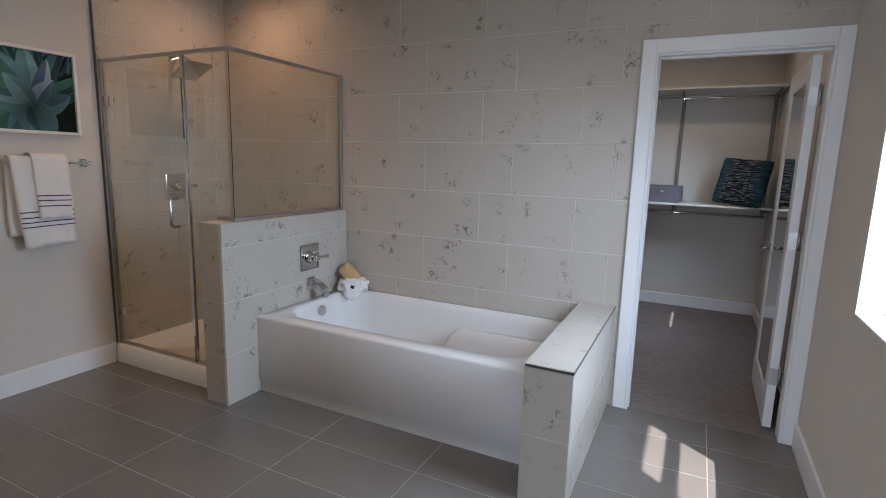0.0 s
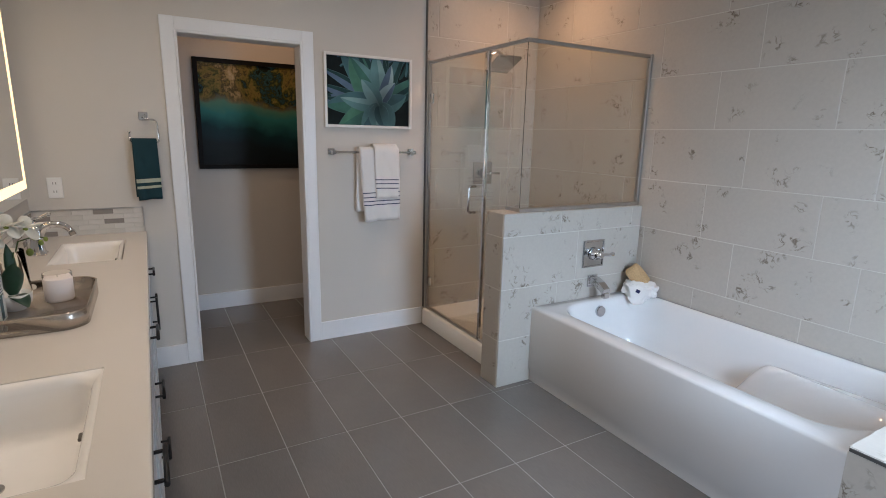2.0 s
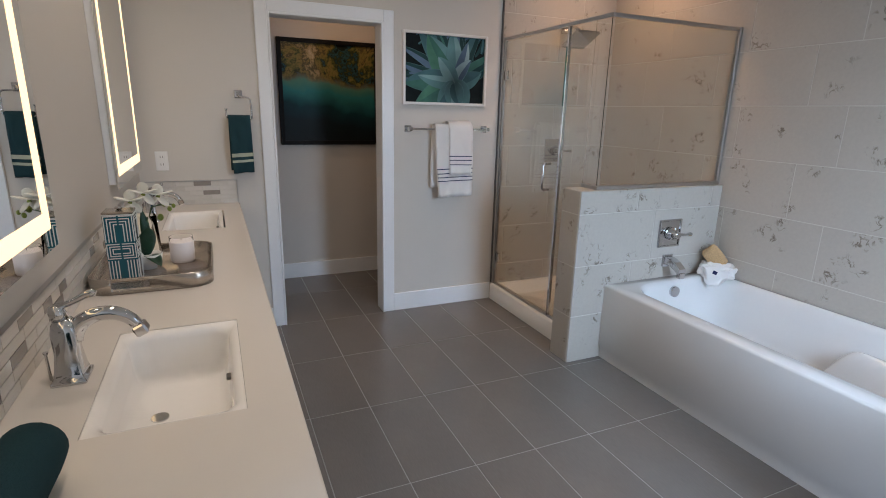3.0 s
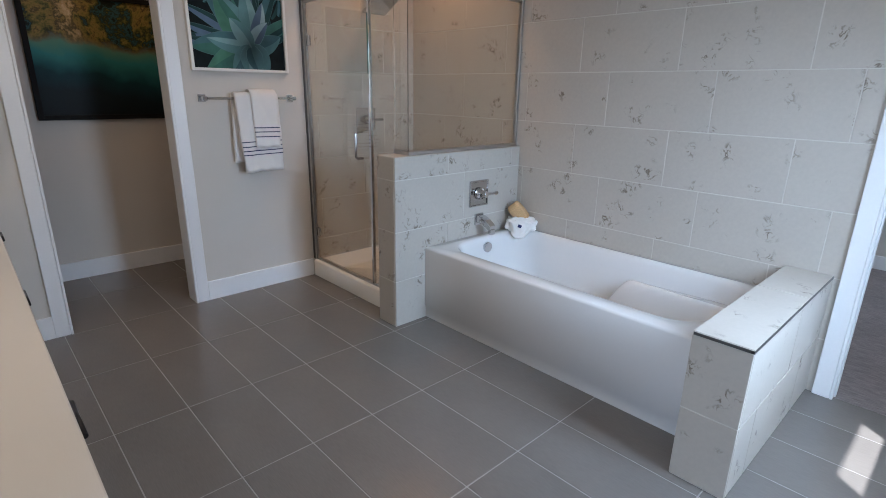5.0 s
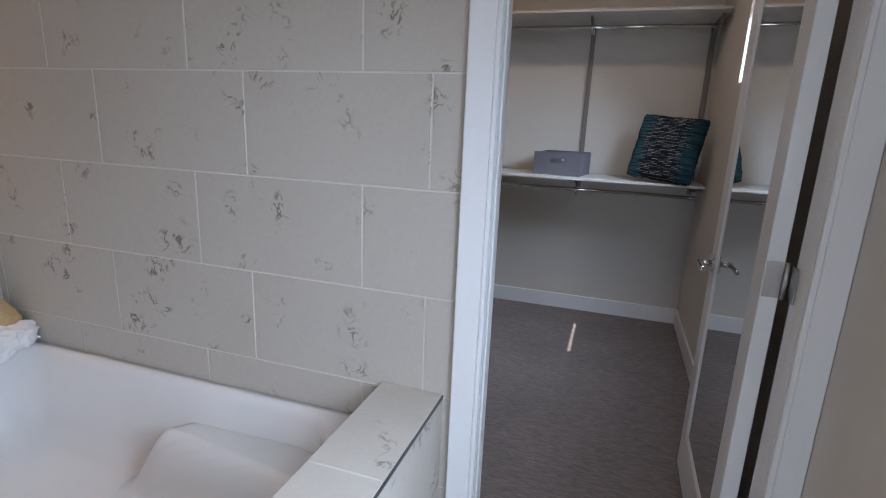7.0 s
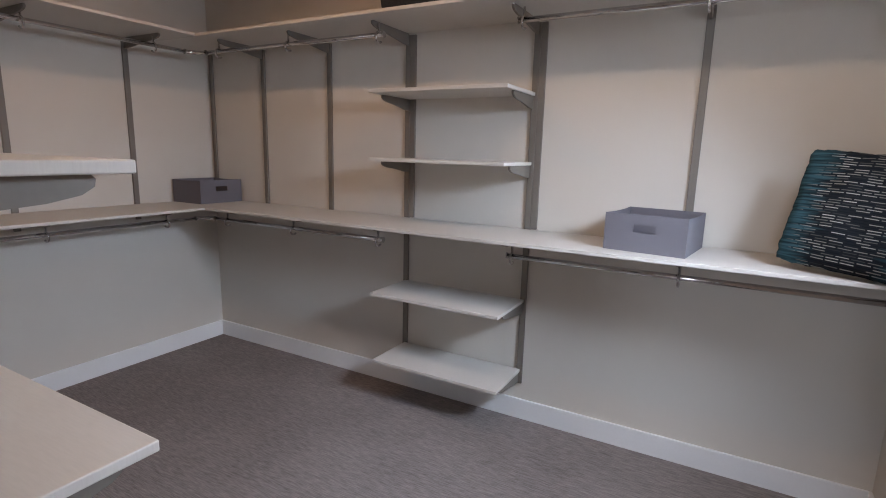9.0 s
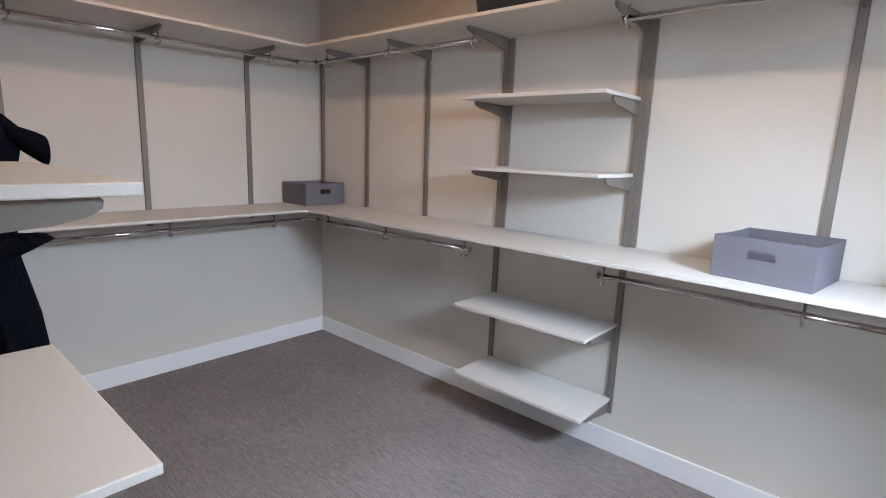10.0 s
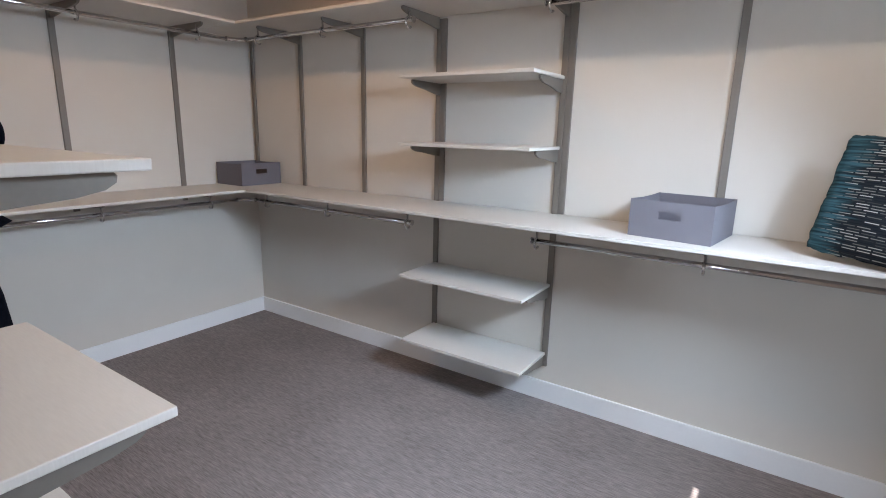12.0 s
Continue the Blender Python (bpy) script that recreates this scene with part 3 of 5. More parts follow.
def faucet(x):
    f = thing("faucet", (x, 1.90, CZ), "polished chrome arched single-handle faucet", "faucet", "vanity faucets")
    bm = B()
    y = 1.895
    loft(bm, [rounded(x - 0.042, x + 0.042, y - 0.034, y + 0.034, CZ, 0.005, 3), rounded(x - 0.042, x + 0.042, y - 0.034, y + 0.034, CZ + 0.006, 0.005, 3), rounded(x - 0.036, x + 0.036, y - 0.029, y + 0.029, CZ + 0.010, 0.005, 3), rounded(x - 0.033, x + 0.033, y - 0.026, y + 0.026, CZ + 0.022, 0.005, 3),
              rounded(x - 0.026, x + 0.026, y - 0.022, y + 0.022, CZ + 0.065, 0.006, 3), rounded(x - 0.027, x + 0.027, y - 0.024, y + 0.024, CZ + 0.115, 0.010, 3), rounded(x - 0.024, x + 0.024, y - 0.022, y + 0.022, CZ + 0.132, 0.014, 3), rounded(x - 0.012, x + 0.012, y - 0.011, y + 0.011, CZ + 0.146, 0.010, 3)], True, True)
    part("body", bm, M_CHROME, f)
    pts = []
    for k in range(17):
        a = radians(172 - 150 * k / 16)
        pts.append((x, y + 0.077 + 0.067 * math.cos(a), CZ + 0.080 + 0.064 * math.sin(a)))
    part("spout", tube(B(), pts, [0.019 - 0.006 * k / 16 for k in range(17)], 14, True, 1.15), M_CHROME, f)
    e = pts[-1]
    bm = box(B(), (-0.019, -0.014, -0.016), (0.019, 0.014, 0.010), 0.004, 1)
    bm.transform(pose(e[0], e[1] + 0.004, e[2] - 0.004, 26, 0, 0))
    part("outlet", bm, M_CHROME, f)
    bm = tube(B(), [(x, y - 0.004, CZ + 0.14), (x, y - 0.010, CZ + 0.160), (x, y - 0.014, CZ + 0.172)], [0.018, 0.016, 0.010], 14)
    tube(bm, [(x, y - 0.014, CZ + 0.165), (x, y + 0.02, CZ + 0.176), (x, y + 0.050, CZ + 0.190), (x, y + 0.062, CZ + 0.194), (x, y + 0.068, CZ + 0.192)], [0.010, 0.009, 0.011, 0.014, 0.009], 12, True, 0.6)
    part("lever", bm, M_CHROME, f)
    part("lift_rod", tube(B(), [(x, y - 0.040, CZ + 0.0), (x, y - 0.042, CZ + 0.06), (x, y - 0.042, CZ + 0.068)], [0.003, 0.003, 0.006], 8), M_CHROME, f)


faucet(-0.895)
faucet(-2.685)

# cabinet units
M_HANDLE = material("black_handle", (0.03, 0.03, 0.032), 0.35, 0.7, 0.05)


def cabinet(x0, x1, drawers):
    c = thing("vanity_cabinet", ((x0 + x1) / 2, 2.05, 0), "light grey painted vanity cabinet with black bar pulls", "cabinet", "vanity units")
    bm = box(B(), (x0, SY + 0.005, 0.09), (x1, VF - 0.032, CZ - 0.20))
    for lo, hi in (((x0, SY + 0.005), (x0 + 0.018, VF - 0.032)), ((x1 - 0.018, SY + 0.005), (x1, VF - 0.032)), ((x0 + 0.018, VF - 0.05), (x1 - 0.018, VF - 0.032)), ((x0 + 0.018, SY + 0.005), (x1 - 0.018, SY + 0.023))):
        box(bm, (*lo, CZ - 0.20), (*hi, CZ - 0.041))
    part("body", bm, M_CABINET, c)
    part("toe_kick", box(B(), (x0, SY + 0.06, 0.0), (x1, VF - 0.11, 0.09)), M_CABINET, c)
    y0, y1 = VF - 0.032, VF - 0.012

    def front(name, a, b, z0, z1):
        bm = box(B(), (a, y0, z0), (b, y1 - 0.006, z1))
        w = 0.05
        for lo, hi in (((a, y0, z0), (a + w, y1, z1)), ((b - w, y0, z0), (b, y1, z1)), ((a + w, y0, z0), (b - w, y1, z0 + w)), ((a + w, y0, z1 - w), (b - w, y1, z1))):
            box(bm, lo, hi, 0.002, 1)
        return part(name, bm, M_CABINET, c)

    def pull(parent, p, q):
        p, q = Vector(p), Vector(q)
        way = (q - p).normalized()
        bm = tube(B(), [p + Vector((0, 0.03, 0)) - 0.02 * way, q + Vector((0, 0.03, 0)) + 0.02 * way], 0.006, 8)
        for e in (p, q):
            tube(bm, [e, e + Vector((0, 0.03, 0))], 0.005, 8)
        part("handle", bm, M_HANDLE, parent, "black bar pull")

    if drawers:
        zs = [0.10, 0.36, 0.62, CZ - 0.05]
        for a, b in zip(zs, zs[1:]):
            d = front("drawer_front", x0 + 0.004, x1 - 0.004, a + 0.003, b - 0.003)
            m, zc = (x0 + x1) / 2, (a + b) / 2
            pull(d, (m - 0.06, y1, zc), (m + 0.06, y1, zc))
    else:
        m = (x0 + x1) / 2
        d = front("drawer_front", x0 + 0.004, x1 - 0.004, 0.67, CZ - 0.053)
        pull(d, (m - 0.06, y1, 0.755), (m + 0.06, y1, 0.755))
        for a, b, hx in ((x0 + 0.004, m - 0.002, m - 0.04), (m + 0.002, x1 - 0.004, m + 0.04)):
            d = front("door", a, b, 0.103, 0.665)
            pull(d, (hx, y1, 0.46), (hx, y1, 0.60))


CABX = [VX0 + 0.03, -2.22, -1.36, VX1 - 0.02]
cabinet(CABX[0], CABX[1] - 0.002, False)
cabinet(CABX[1], CABX[2] - 0.002, True)
cabinet(CABX[2], CABX[3], False)


# lit mirrors
def lit_mirror(x0, x1, z0=1.13, z1=2.17):
    mi = thing("lit_mirror", ((x0 + x1) / 2, SY, z0), "frameless backlit vanity mirror with a glowing border", "mirror", "vanity mirrors")
    part("back_box", box(B(), (x0 + 0.008, SY + 0.001, z0 + 0.02), (x1 - 0.008, SY + 0.030, z1 - 0.02), 0.002, 1), M_TRIM, mi, "white mirror housing")
    part("glass", box(B(), (x0, SY + 0.030, z0), (x1, SY + 0.036, z1), 0.0008, 1), M_MIRROR, mi)
    bm = B()
    a, b, w, y0, y1 = 0.052, 0.052, 0.044, SY + 0.0362, SY + 0.0375
    box(bm, (x0 + a, y0, z0 + b), (x0 + a + w, y1, z1 - b))
    box(bm, (x1 - a - w, y0, z0 + b), (x1 - a, y1, z1 - b))
    box(bm, (x0 + a + w, y0, z0 + b), (x1 - a - w, y1, z0 + b + w))
    box(bm, (x0 + a + w, y0, z1 - b - w), (x1 - a - w, y1, z1 - b))
    part("light_border", bm, M_LED, mi, "glowing warm white light border")


lit_mirror(-1.205, -0.36)
lit_mirror(-3.04, -2.195)

# ---- closet door ----
door = thing("door_1", (0.850, 5.392, 0.012), "white panel door with a full-length mirror, standing open into the closet", "door", kind="structure")
DW, DH, DT = 0.757, 2.005, 0.044


def door_frame(bm, lo, hi, w=0.105, bottom=0.19):
    (x0, y0, z0), (x1, y1, z1) = lo, hi
    box(bm, (x0, y0, z0), (x1, y0 + w, z1), 0.002, 1)
    box(bm, (x0, y1 - w, z0), (x1, y1, z1), 0.002, 1)
    box(bm, (x0, y0 + w, z0), (x1, y1 - w, z0 + bottom), 0.002, 1)
    box(bm, (x0, y0 + w, z1 - w), (x1, y1 - w, z1), 0.002, 1)


DM = pose(0.856, 5.384, 0.012, 0, 0, -0.6)


def door_part(name, bm, mat, parent, label=""):
    bm.transform(DM)
    return part(name, bm, mat, parent, label)


bm = B()
door_frame(bm, (-DT, 0, 0), (0, DW, DH))
leaf = door_part("leaf_frame", bm, M_TRIM, door)
bm = box(B(), (-DT + 0.010, 0.105, 0.19), (-0.010, DW - 0.105, DH - 0.105))
door_part("panel", bm, M_TRIM, leaf)
bm = box(B(), (-DT + 0.006, 0.117, 0.202), (-DT + 0.010, DW - 0.117, DH - 0.117))
door_part("mirror", bm, M_MIRROR, leaf, "full-length door mirror")
bm = B()
for lo, hi in (((0.105, 0.19), (0.117, DH - 0.105)), ((DW - 0.117, 0.19), (DW - 0.105, DH - 0.105)), ((0.117, 0.19), (DW - 0.117, 0.202)), ((0.117, DH - 0.117), (DW - 0.117, DH - 0.105))):
    box(bm, (-DT + 0.004, lo[0], lo[1]), (-DT + 0.012, hi[0], hi[1]), 0.002, 1)
door_part("bead", bm, M_TRIM, leaf)
for z in (0.30, 1.06, 1.81):
    bm = box(B(), (-DT + 0.002, -0.003, z - 0.048), (-0.001, 0.0005, z + 0.048), 0.001, 1)
    tube(bm, [(0.006, -0.004, z - 0.05), (0.006, -0.004, z + 0.05)], 0.007, 10)
    box(bm, (0.0135, -0.062, z - 0.045), (0.0158, -0.004, z + 0.045))
    door_part("hinge", bm, M_NICKEL, door, "satin chrome butt hinge")
for s in (-1, 1):
    xf = -DT if s < 0 else 0.0
    yc, zc = DW - 0.062, 0.93
    bm = box(B(), (xf + min(s * 0.008, 0), yc - 0.032, zc - 0.032), (xf + max(s * 0.008, 0), yc + 0.032, zc + 0.032), 0.002, 1)
    tube(bm, [(xf + s * 0.008, yc, zc), (xf + s * 0.05, yc, zc)], 0.011, 12)
    box(bm, (min(xf + s * 0.045, xf + s * 0.06), yc - 0.115, zc - 0.010), (max(xf + s * 0.045, xf + s * 0.06), yc + 0.012, zc + 0.010), 0.004)
    door_part("lever_handle", bm, M_CHROME, leaf, "polished chrome lever handle on a square rose")

# ---- closet system ----
MZ, TZZ, MFY, TFY, MFX = 1.105, 2.18, 7.553, 7.555, -2.67
BT2 = 0.0175


def standard(x, y, z0, z1, facing):
    """A flat upright on a wall; facing: the wall's way out, as (dx, dy)."""
    st = thing("shelf_standard", (x, y, z0), "taupe metal shelf standard on the wall", "shelf standard", "closet standards")
    dx, dy = facing
    w, d = 0.017, 0.016
    if dy:
        lo, hi = sorted((y, y + dy * d))
        bm = box(B(), (x - w, lo, z0), (x + w, hi, z1), 0.003, 2)
    else:
        lo, hi = sorted((x, x + dx * d))
        bm = box(B(), (lo, y - w, z0), (hi, y + w, z1), 0.003, 2)
    part("upright", bm, M_STANDARD, st)
    return st


def bracket(parent, root, out, z, depth):
    """A tapered bracket below a shelf, from root along out."""
    root, out = Vector((*root, z)), Vector((*out, 0))
    side = Vector((-out.y, out.x, 0)) * 0.006
    prof = [(0.0, 0.0), (depth, 0.0), (depth + 0.006, -0.006), (depth + 0.004, -0.016), (depth - 0.012, -0.026), (depth * 0.86, -0.034), (depth * 0.55, -0.044), (0.05, -0.062), (0.0, -0.066)]
    bm = B()
    rings = [[root + out * u + Vector((0, 0, w)) + s * side for u, w in prof] for s in (-1, 1)]
    loft(bm, rings, True, True, False)
    part("bracket", bm, M_STANDARD, parent, "taupe metal shelf bracket")


def shelf(lo, hi, label, brackets=(), depth=0.3):
    s = thing("closet_shelf", ((lo[0] + hi[0]) / 2, (lo[1] + hi[1]) / 2, lo[2]), label, "shelf", "closet shelves")
    bm = box(B(), lo, hi, 0.0025, 2)
    part("board", bm, M_SHELF, s)
    for root, out in brackets:
        bracket(s, root, out, lo[2] - 0.0005, depth)
    return s


N_STD = [-3.14, -2.60, -2.003, -1.405, -0.628, 0.152, 0.94]
W_STD = [6.05, 6.72, 7.405]
for x in N_STD:
    standard(x, CN, 0.215 if x in (-1.405, -0.628) else 1.0, 2.155, (0, -1))
for x in (-1.370, -0.593):
    standard(x, CN, MZ + 0.002, 2.155, (0, -1))
for y in W_STD:
    standard(CWX, y, 1.0, 2.155, (1, 0))
WHITE_SHELF = "white wood-grain laminate closet shelf on metal brackets"
for z, fy, fx, d in ((MZ - BT2, MFY, MFX, 0.36), (TZZ - BT2, TFY, MFX, 0.36)):
    shelf((CWX + 0.018, fy, z), (EX - 0.012, CN - 0.018, z + BT2), WHITE_SHELF, [((x, CN - 0.016), (0, -1)) for x in N_STD[1:]], d - 0.02)
    shelf((CWX + 0.018, CS + 0.10, z), (fx, fy - 0.002, z + BT2), WHITE_SHELF, [((CWX + 0.016, y), (1, 0)) for y in W_STD], d)
for z, fy in ((0.304, 7.665), (0.712, 7.640), (1.462, 7.63), (1.815, 7.63)):
    shelf((-1.405, fy, z - BT2), (-0.622, CN - 0.018, z), "narrow white wood-grain laminate shelf between two standards", [((x, CN - 0.016), (0, -1)) for x in (-1.39, -0.637)], 0.27)


def rod(p, q, hooks, axis_out):
    r = thing("hanging_rod", p, "polished chrome hanging rod below the shelf", "hanging rod", "closet rods")
    part("rod", tube(B(), [p, q], 0.0125, 14), M_CHROME, r)
    p, q = Vector(p), Vector(q)
    for e, s in ((p, -1), (q, 1)):
        way = (q - p).normalized() * s
        part("end_cap", tube(B(), [e, e + 0.006 * way], 0.017, 16), M_CHROME, r)
    for k in hooks:
        c = p + (q - p) * k
        out = Vector((*axis_out, 0))
        pts = [c + Vector((0, 0, 0.055)) + out * 0.0]
        for a in range(0, 250, 25):
            ang = radians(90 + a)
            pts.append(c + out * 0.026 * math.cos(ang) * -1 + Vector((0, 0, 0.027 * math.sin(ang) - 0.012)))
        part("hook", tube(B(), pts, 0.006, 8), M_CHROME, r, "chrome rod hook")
    return r


RY, RX, RZ1, RZ2 = 7.70, -2.86, 1.012, 2.095
BEND = 0.09
for rz in (RZ1, RZ2):
    rod((RX + BEND, RY, rz), (-1.36, RY, rz), (0.09, 0.52, 0.98), (0, -1))
    rod((-0.61, RY, rz), (0.93, RY, rz), (0.015, 0.5), (0, -1))
    west_rod = rod((RX, 5.55, rz), (RX, RY - BEND, rz), (0.25, 0.57, 0.90), (1, 0))
    arc = [(RX + BEND - BEND * math.cos(radians(9 * k)), RY - BEND + BEND * math.sin(radians(9 * k)), rz) for k in range(11)]
    part("corner_bend", tube(B(), arc, 0.0135, 14), M_CHROME, west_rod, "curved chrome corner joint")
# short tower beside the door
SB = CS + 0.006
for z in (0.665, 1.085, 1.485):
    shelf((-0.998, SB + 0.018, z - 0.018), (-0.370, 5.778, z), "deep white wood-grain laminate shelf beside the closet door", [((x, SB + 0.016), (0, 1)) for x in (-0.98, -0.40)], 0.365)
for x in (-0.98, -0.40):
    standard(x, SB, 0.45, 2.155, (0, 1))
shelf((MFX + 0.004, SB + 0.018, TZZ - BT2), (-0.366, 5.80, TZZ), WHITE_SHELF, [((x, SB + 0.016), (0, 1)) for x in (-1.9, -0.98, -0.40)], 0.33)
standard(-1.9, SB, 1.0, 2.155, (0, 1))
rod((-2.6, 5.70, RZ2 - 0.02), (-1.02, 5.70, RZ2 - 0.02), (0.1, 0.5, 0.97), (0, 1))

# ---- splash behind the counter ----
M_MOS_A = material("mosaic_stone", (0.58, 0.55, 0.50), 0.3, 0, 0.10, (1, 8, 8), 0.05, 30)
M_MOS_B = material("mosaic_glass", (0.27, 0.245, 0.225), 0.12, 0, 0.06, (), 0.0, 30)
M_MOS_C = material("mosaic_light", (0.615, 0.585, 0.54), 0.3, 0, 0.08, (1, 8, 8), 0.05, 30)
SPLASH_Z = 1.035
splash = structure("backsplash", box(B(), (VX0, SY, CZ), (VX1 - 0.02, SY + 0.006, SPLASH_Z)), M_GROUT, "mosaic strip backsplash along the counter")
box_bm = box(B(), (WX, SY + 0.014, CZ), (WX + 0.006, VF - 0.01, SPLASH_Z))
splash_side = structure("backsplash_side", box_bm, M_GROUT, "mosaic strip side splash on the wall")
bm = box(B(), (VX0, SY, SPLASH_Z), (VX1 - 0.02, SY + 0.013, SPLASH_Z + 0.004))
box(bm, (WX, SY + 0.014, SPLASH_Z), (WX + 0.013, VF - 0.008, SPLASH_Z + 0.004))
box(bm, (WX, VF - 0.010, CZ), (WX + 0.013, VF - 0.006, SPLASH_Z))
structure("trim_splash_edge", bm, M_NICKEL, "slim grey metal edge above the splash")

# ---- towel bar and towels ----
M_TOWEL = material("white_terry", (0.80, 0.78, 0.76), 0.95, 0, 0.05, (), 0.9, 420, 0, 0.1)
M_NAVY = material("navy_stripe", (0.03, 0.035, 0.10), 0.9, 0, 0.1, (), 0.6, 420, 0, 0.1)
M_TEAL = material("teal_terry", (0.020, 0.050, 0.062), 0.95, 0, 0.12, (), 0.9, 420, 0, 0.1)
M_PALE = material("pale_green_stripe", (0.42, 0.45, 0.36), 0.9, 0, 0.08, (), 0.6, 420, 0, 0.1)
BX, BZ = WX + 0.065, 1.367
bar = thing("towel_bar", (WX, 3.815, BZ), "chrome towel bar with square posts", "towel bar")
part("bar", box(B(), (BX - 0.007, 3.50, BZ - 0.007), (BX + 0.007, 4.12, BZ + 0.007), 0.002, 1), M_CHROME, bar)
for y in (3.505, 4.115):
    bm = box(B(), (WX, y - 0.024, BZ - 0.024), (WX + 0.010, y + 0.024, BZ + 0.024), 0.003, 1)
    box(bm, (WX + 0.010, y - 0.013, BZ - 0.013), (BX + 0.012, y + 0.013, BZ + 0.013), 0.003, 1)
    part("post", bm, M_CHROME, bar)


def fold(y, z, y0, y1, zc, wave, phase):
    """How far a soft fold stands out at y, z of a hanging cloth."""
    fall = min(max((zc - z) / 0.3, 0), 1)
    off = wave * fall * math.sin(phase + 9 * (y - y0) / (y1 - y0)) + wave * 0.4 * math.sin(phase * 2 + 40 * z + 3 * y) + wave * 1.3 * noise.noise(Vector((y * 16, z * 7, phase * 3)))
    return abs(off) * 0.5


def hung_cloth(y0, y1, z_back, z_front, xc, gap, wave, zc, thick=0.008, phase=0.0, rows=16, lean=0.0, sag=0.0):
    """A cloth laid over a bar at xc, zc: falls z_back behind and z_front before; soft folds along y."""
    prof = [(-gap, z_back + (zc - z_back) * k / rows) for k in range(rows + 1)]
    prof += [(gap * math.cos(radians(180 - 180 * k / 6)), zc + gap * 0.8 * math.sin(radians(180 * k / 6))) for k in range(1, 6)]
    prof += [(gap, zc - (zc - z_front) * k / rows) for k in range(rows + 1)]
    bm = B()
    ny = 14
    grid = []
    for s in (0, 1):
        layer = []
        for j in range(ny + 1):
            y = y0 + (y1 - y0) * j / ny
            row = []
            for i, (dx, z) in enumerate(prof):
                fall = min(max((zc - z) / 0.3, 0), 1)
                sgn = 1 if dx > 0 else -1
                off = fold(y, z, y0, y1, zc, wave, phase)
                pinch = 1 - 0.05 * (1 - fall)
                yy = (y0 + y1) / 2 + (y - (y0 + y1) / 2) * pinch
                if dx > 0:
                    down = min(max((zc - z) / (zc - z_front), 0), 1)
                    yy += lean * down * (1 - j / ny)
                    z -= sag * down * (j / ny) + 0.008 * down * noise.noise(Vector((y * 22, phase, 0.3)))
                row.append(bm.verts.new((xc + dx * (1 if s else 1 - thick / gap) + sgn * off, yy, z)))
            layer.append(row)
        grid.append(layer)
    n = len(prof)
    for s in (0, 1):
        for j in range(ny):
            for i in range(n - 1):
                bm.faces.new((grid[s][j][i], grid[s][j][i + 1], grid[s][j + 1][i + 1], grid[s][j + 1][i])).smooth = True
    for j in range(ny):
        for i in (0, n - 1):
            bm.faces.new((grid[0][j][i], grid[0][j + 1][i], grid[1][j + 1][i], grid[1][j][i]))
    for i in range(n - 1):
        for j in (0, ny):
            bm.faces.new((grid[0][j][i], grid[0][j][i + 1], grid[1][j][i + 1], grid[1][j][i]))
    return bm


def stripe(z, h, y0, y1, z_front, xc, gap, wave, zc, phase, lean, sag):
    """A woven stripe across the front fall of a hung cloth."""
    bm = B()
    rings = []
    down = (zc - z) / (zc - z_front)
    for j in range(15):
        y = y0 + (y1 - y0) * j / 14
        x = [xc + gap + fold(y, z + dz, y0, y1, zc, wave, phase) for dz in (-h / 2, h / 2)]
        yy, zz = y + lean * down * (1 - j / 14), z - sag * down * j / 14
        rings.append([Vector((x[k] + dx, yy, zz + (k - 0.5) * h)) for dx, k in ((-0.004, 0), (0.002, 0), (0.002, 1), (-0.004, 1))])
    return loft(bm, rings, True, True, False)


def towel(name, label, group, mat, stripe_mat, stripe_label, stripes, y0, y1, z_back, z_front, xc, gap, wave, zc, thick, phase, rows, lean, sag):
    """A hung towel with its woven stripes."""
    t = thing(name, (xc, (y0 + y1) / 2, z_front), label, "towel", group)
    part("cloth", hung_cloth(y0, y1, z_back, z_front, xc, gap, wave, zc, thick, phase, rows, lean, sag), mat, t)
    for z, h in stripes:
        part("stripe", stripe(z, h, y0, y1, z_front, xc, gap, wave, zc, phase, lean, sag), stripe_mat, t, stripe_label)


towel("bath_towel", "white folded bath towel with navy stripes on the towel bar", "towels on the bar", M_TOWEL, M_NAVY, "woven navy stripe",
      [(z, 0.006) for z in (1.082, 1.050, 1.022, 0.995)], 3.672, 3.985, 0.945, 0.876, BX, 0.034, 0.016, BZ + 0.012, 0.018, 0.0, 20, 0.045, -0.008)
towel("hand_towel", "white folded hand towel with navy stripes over the bath towel", "towels on the bar", M_TOWEL, M_NAVY, "woven navy stripe",
      [(z, 0.006) for z in (1.178, 1.150, 1.118)], 3.775, 3.965, 1.10, 1.045, BX, 0.054, 0.012, BZ + 0.016, 0.012, 1.0, 16, 0.018, 0.006)

ring = thing("towel_ring", (WX, 2.39, 1.565), "open chrome towel ring with a square post", "towel ring")
bm = box(B(), (WX, 2.365, 1.542), (WX + 0.010, 2.412, 1.590), 0.003, 1)
box(bm, (WX + 0.010, 2.378, 1.556), (WX + 0.05, 2.400, 1.578), 0.003, 1)
part("post", bm, M_CHROME, ring)
rx = WX + 0.052
part("hanger", tube(B(), [(rx, 2.389, 1.562), (rx, 2.395, 1.548), (rx, 2.44, 1.546), (rx, 2.455, 1.535), (rx, 2.458, 1.45), (rx, 2.458, 1.425), (rx, 2.45, 1.418), (rx, 2.32, 1.418), (rx, 2.312, 1.425), (rx, 2.312, 1.47)], 0.0055, 10), M_CHROME, ring)
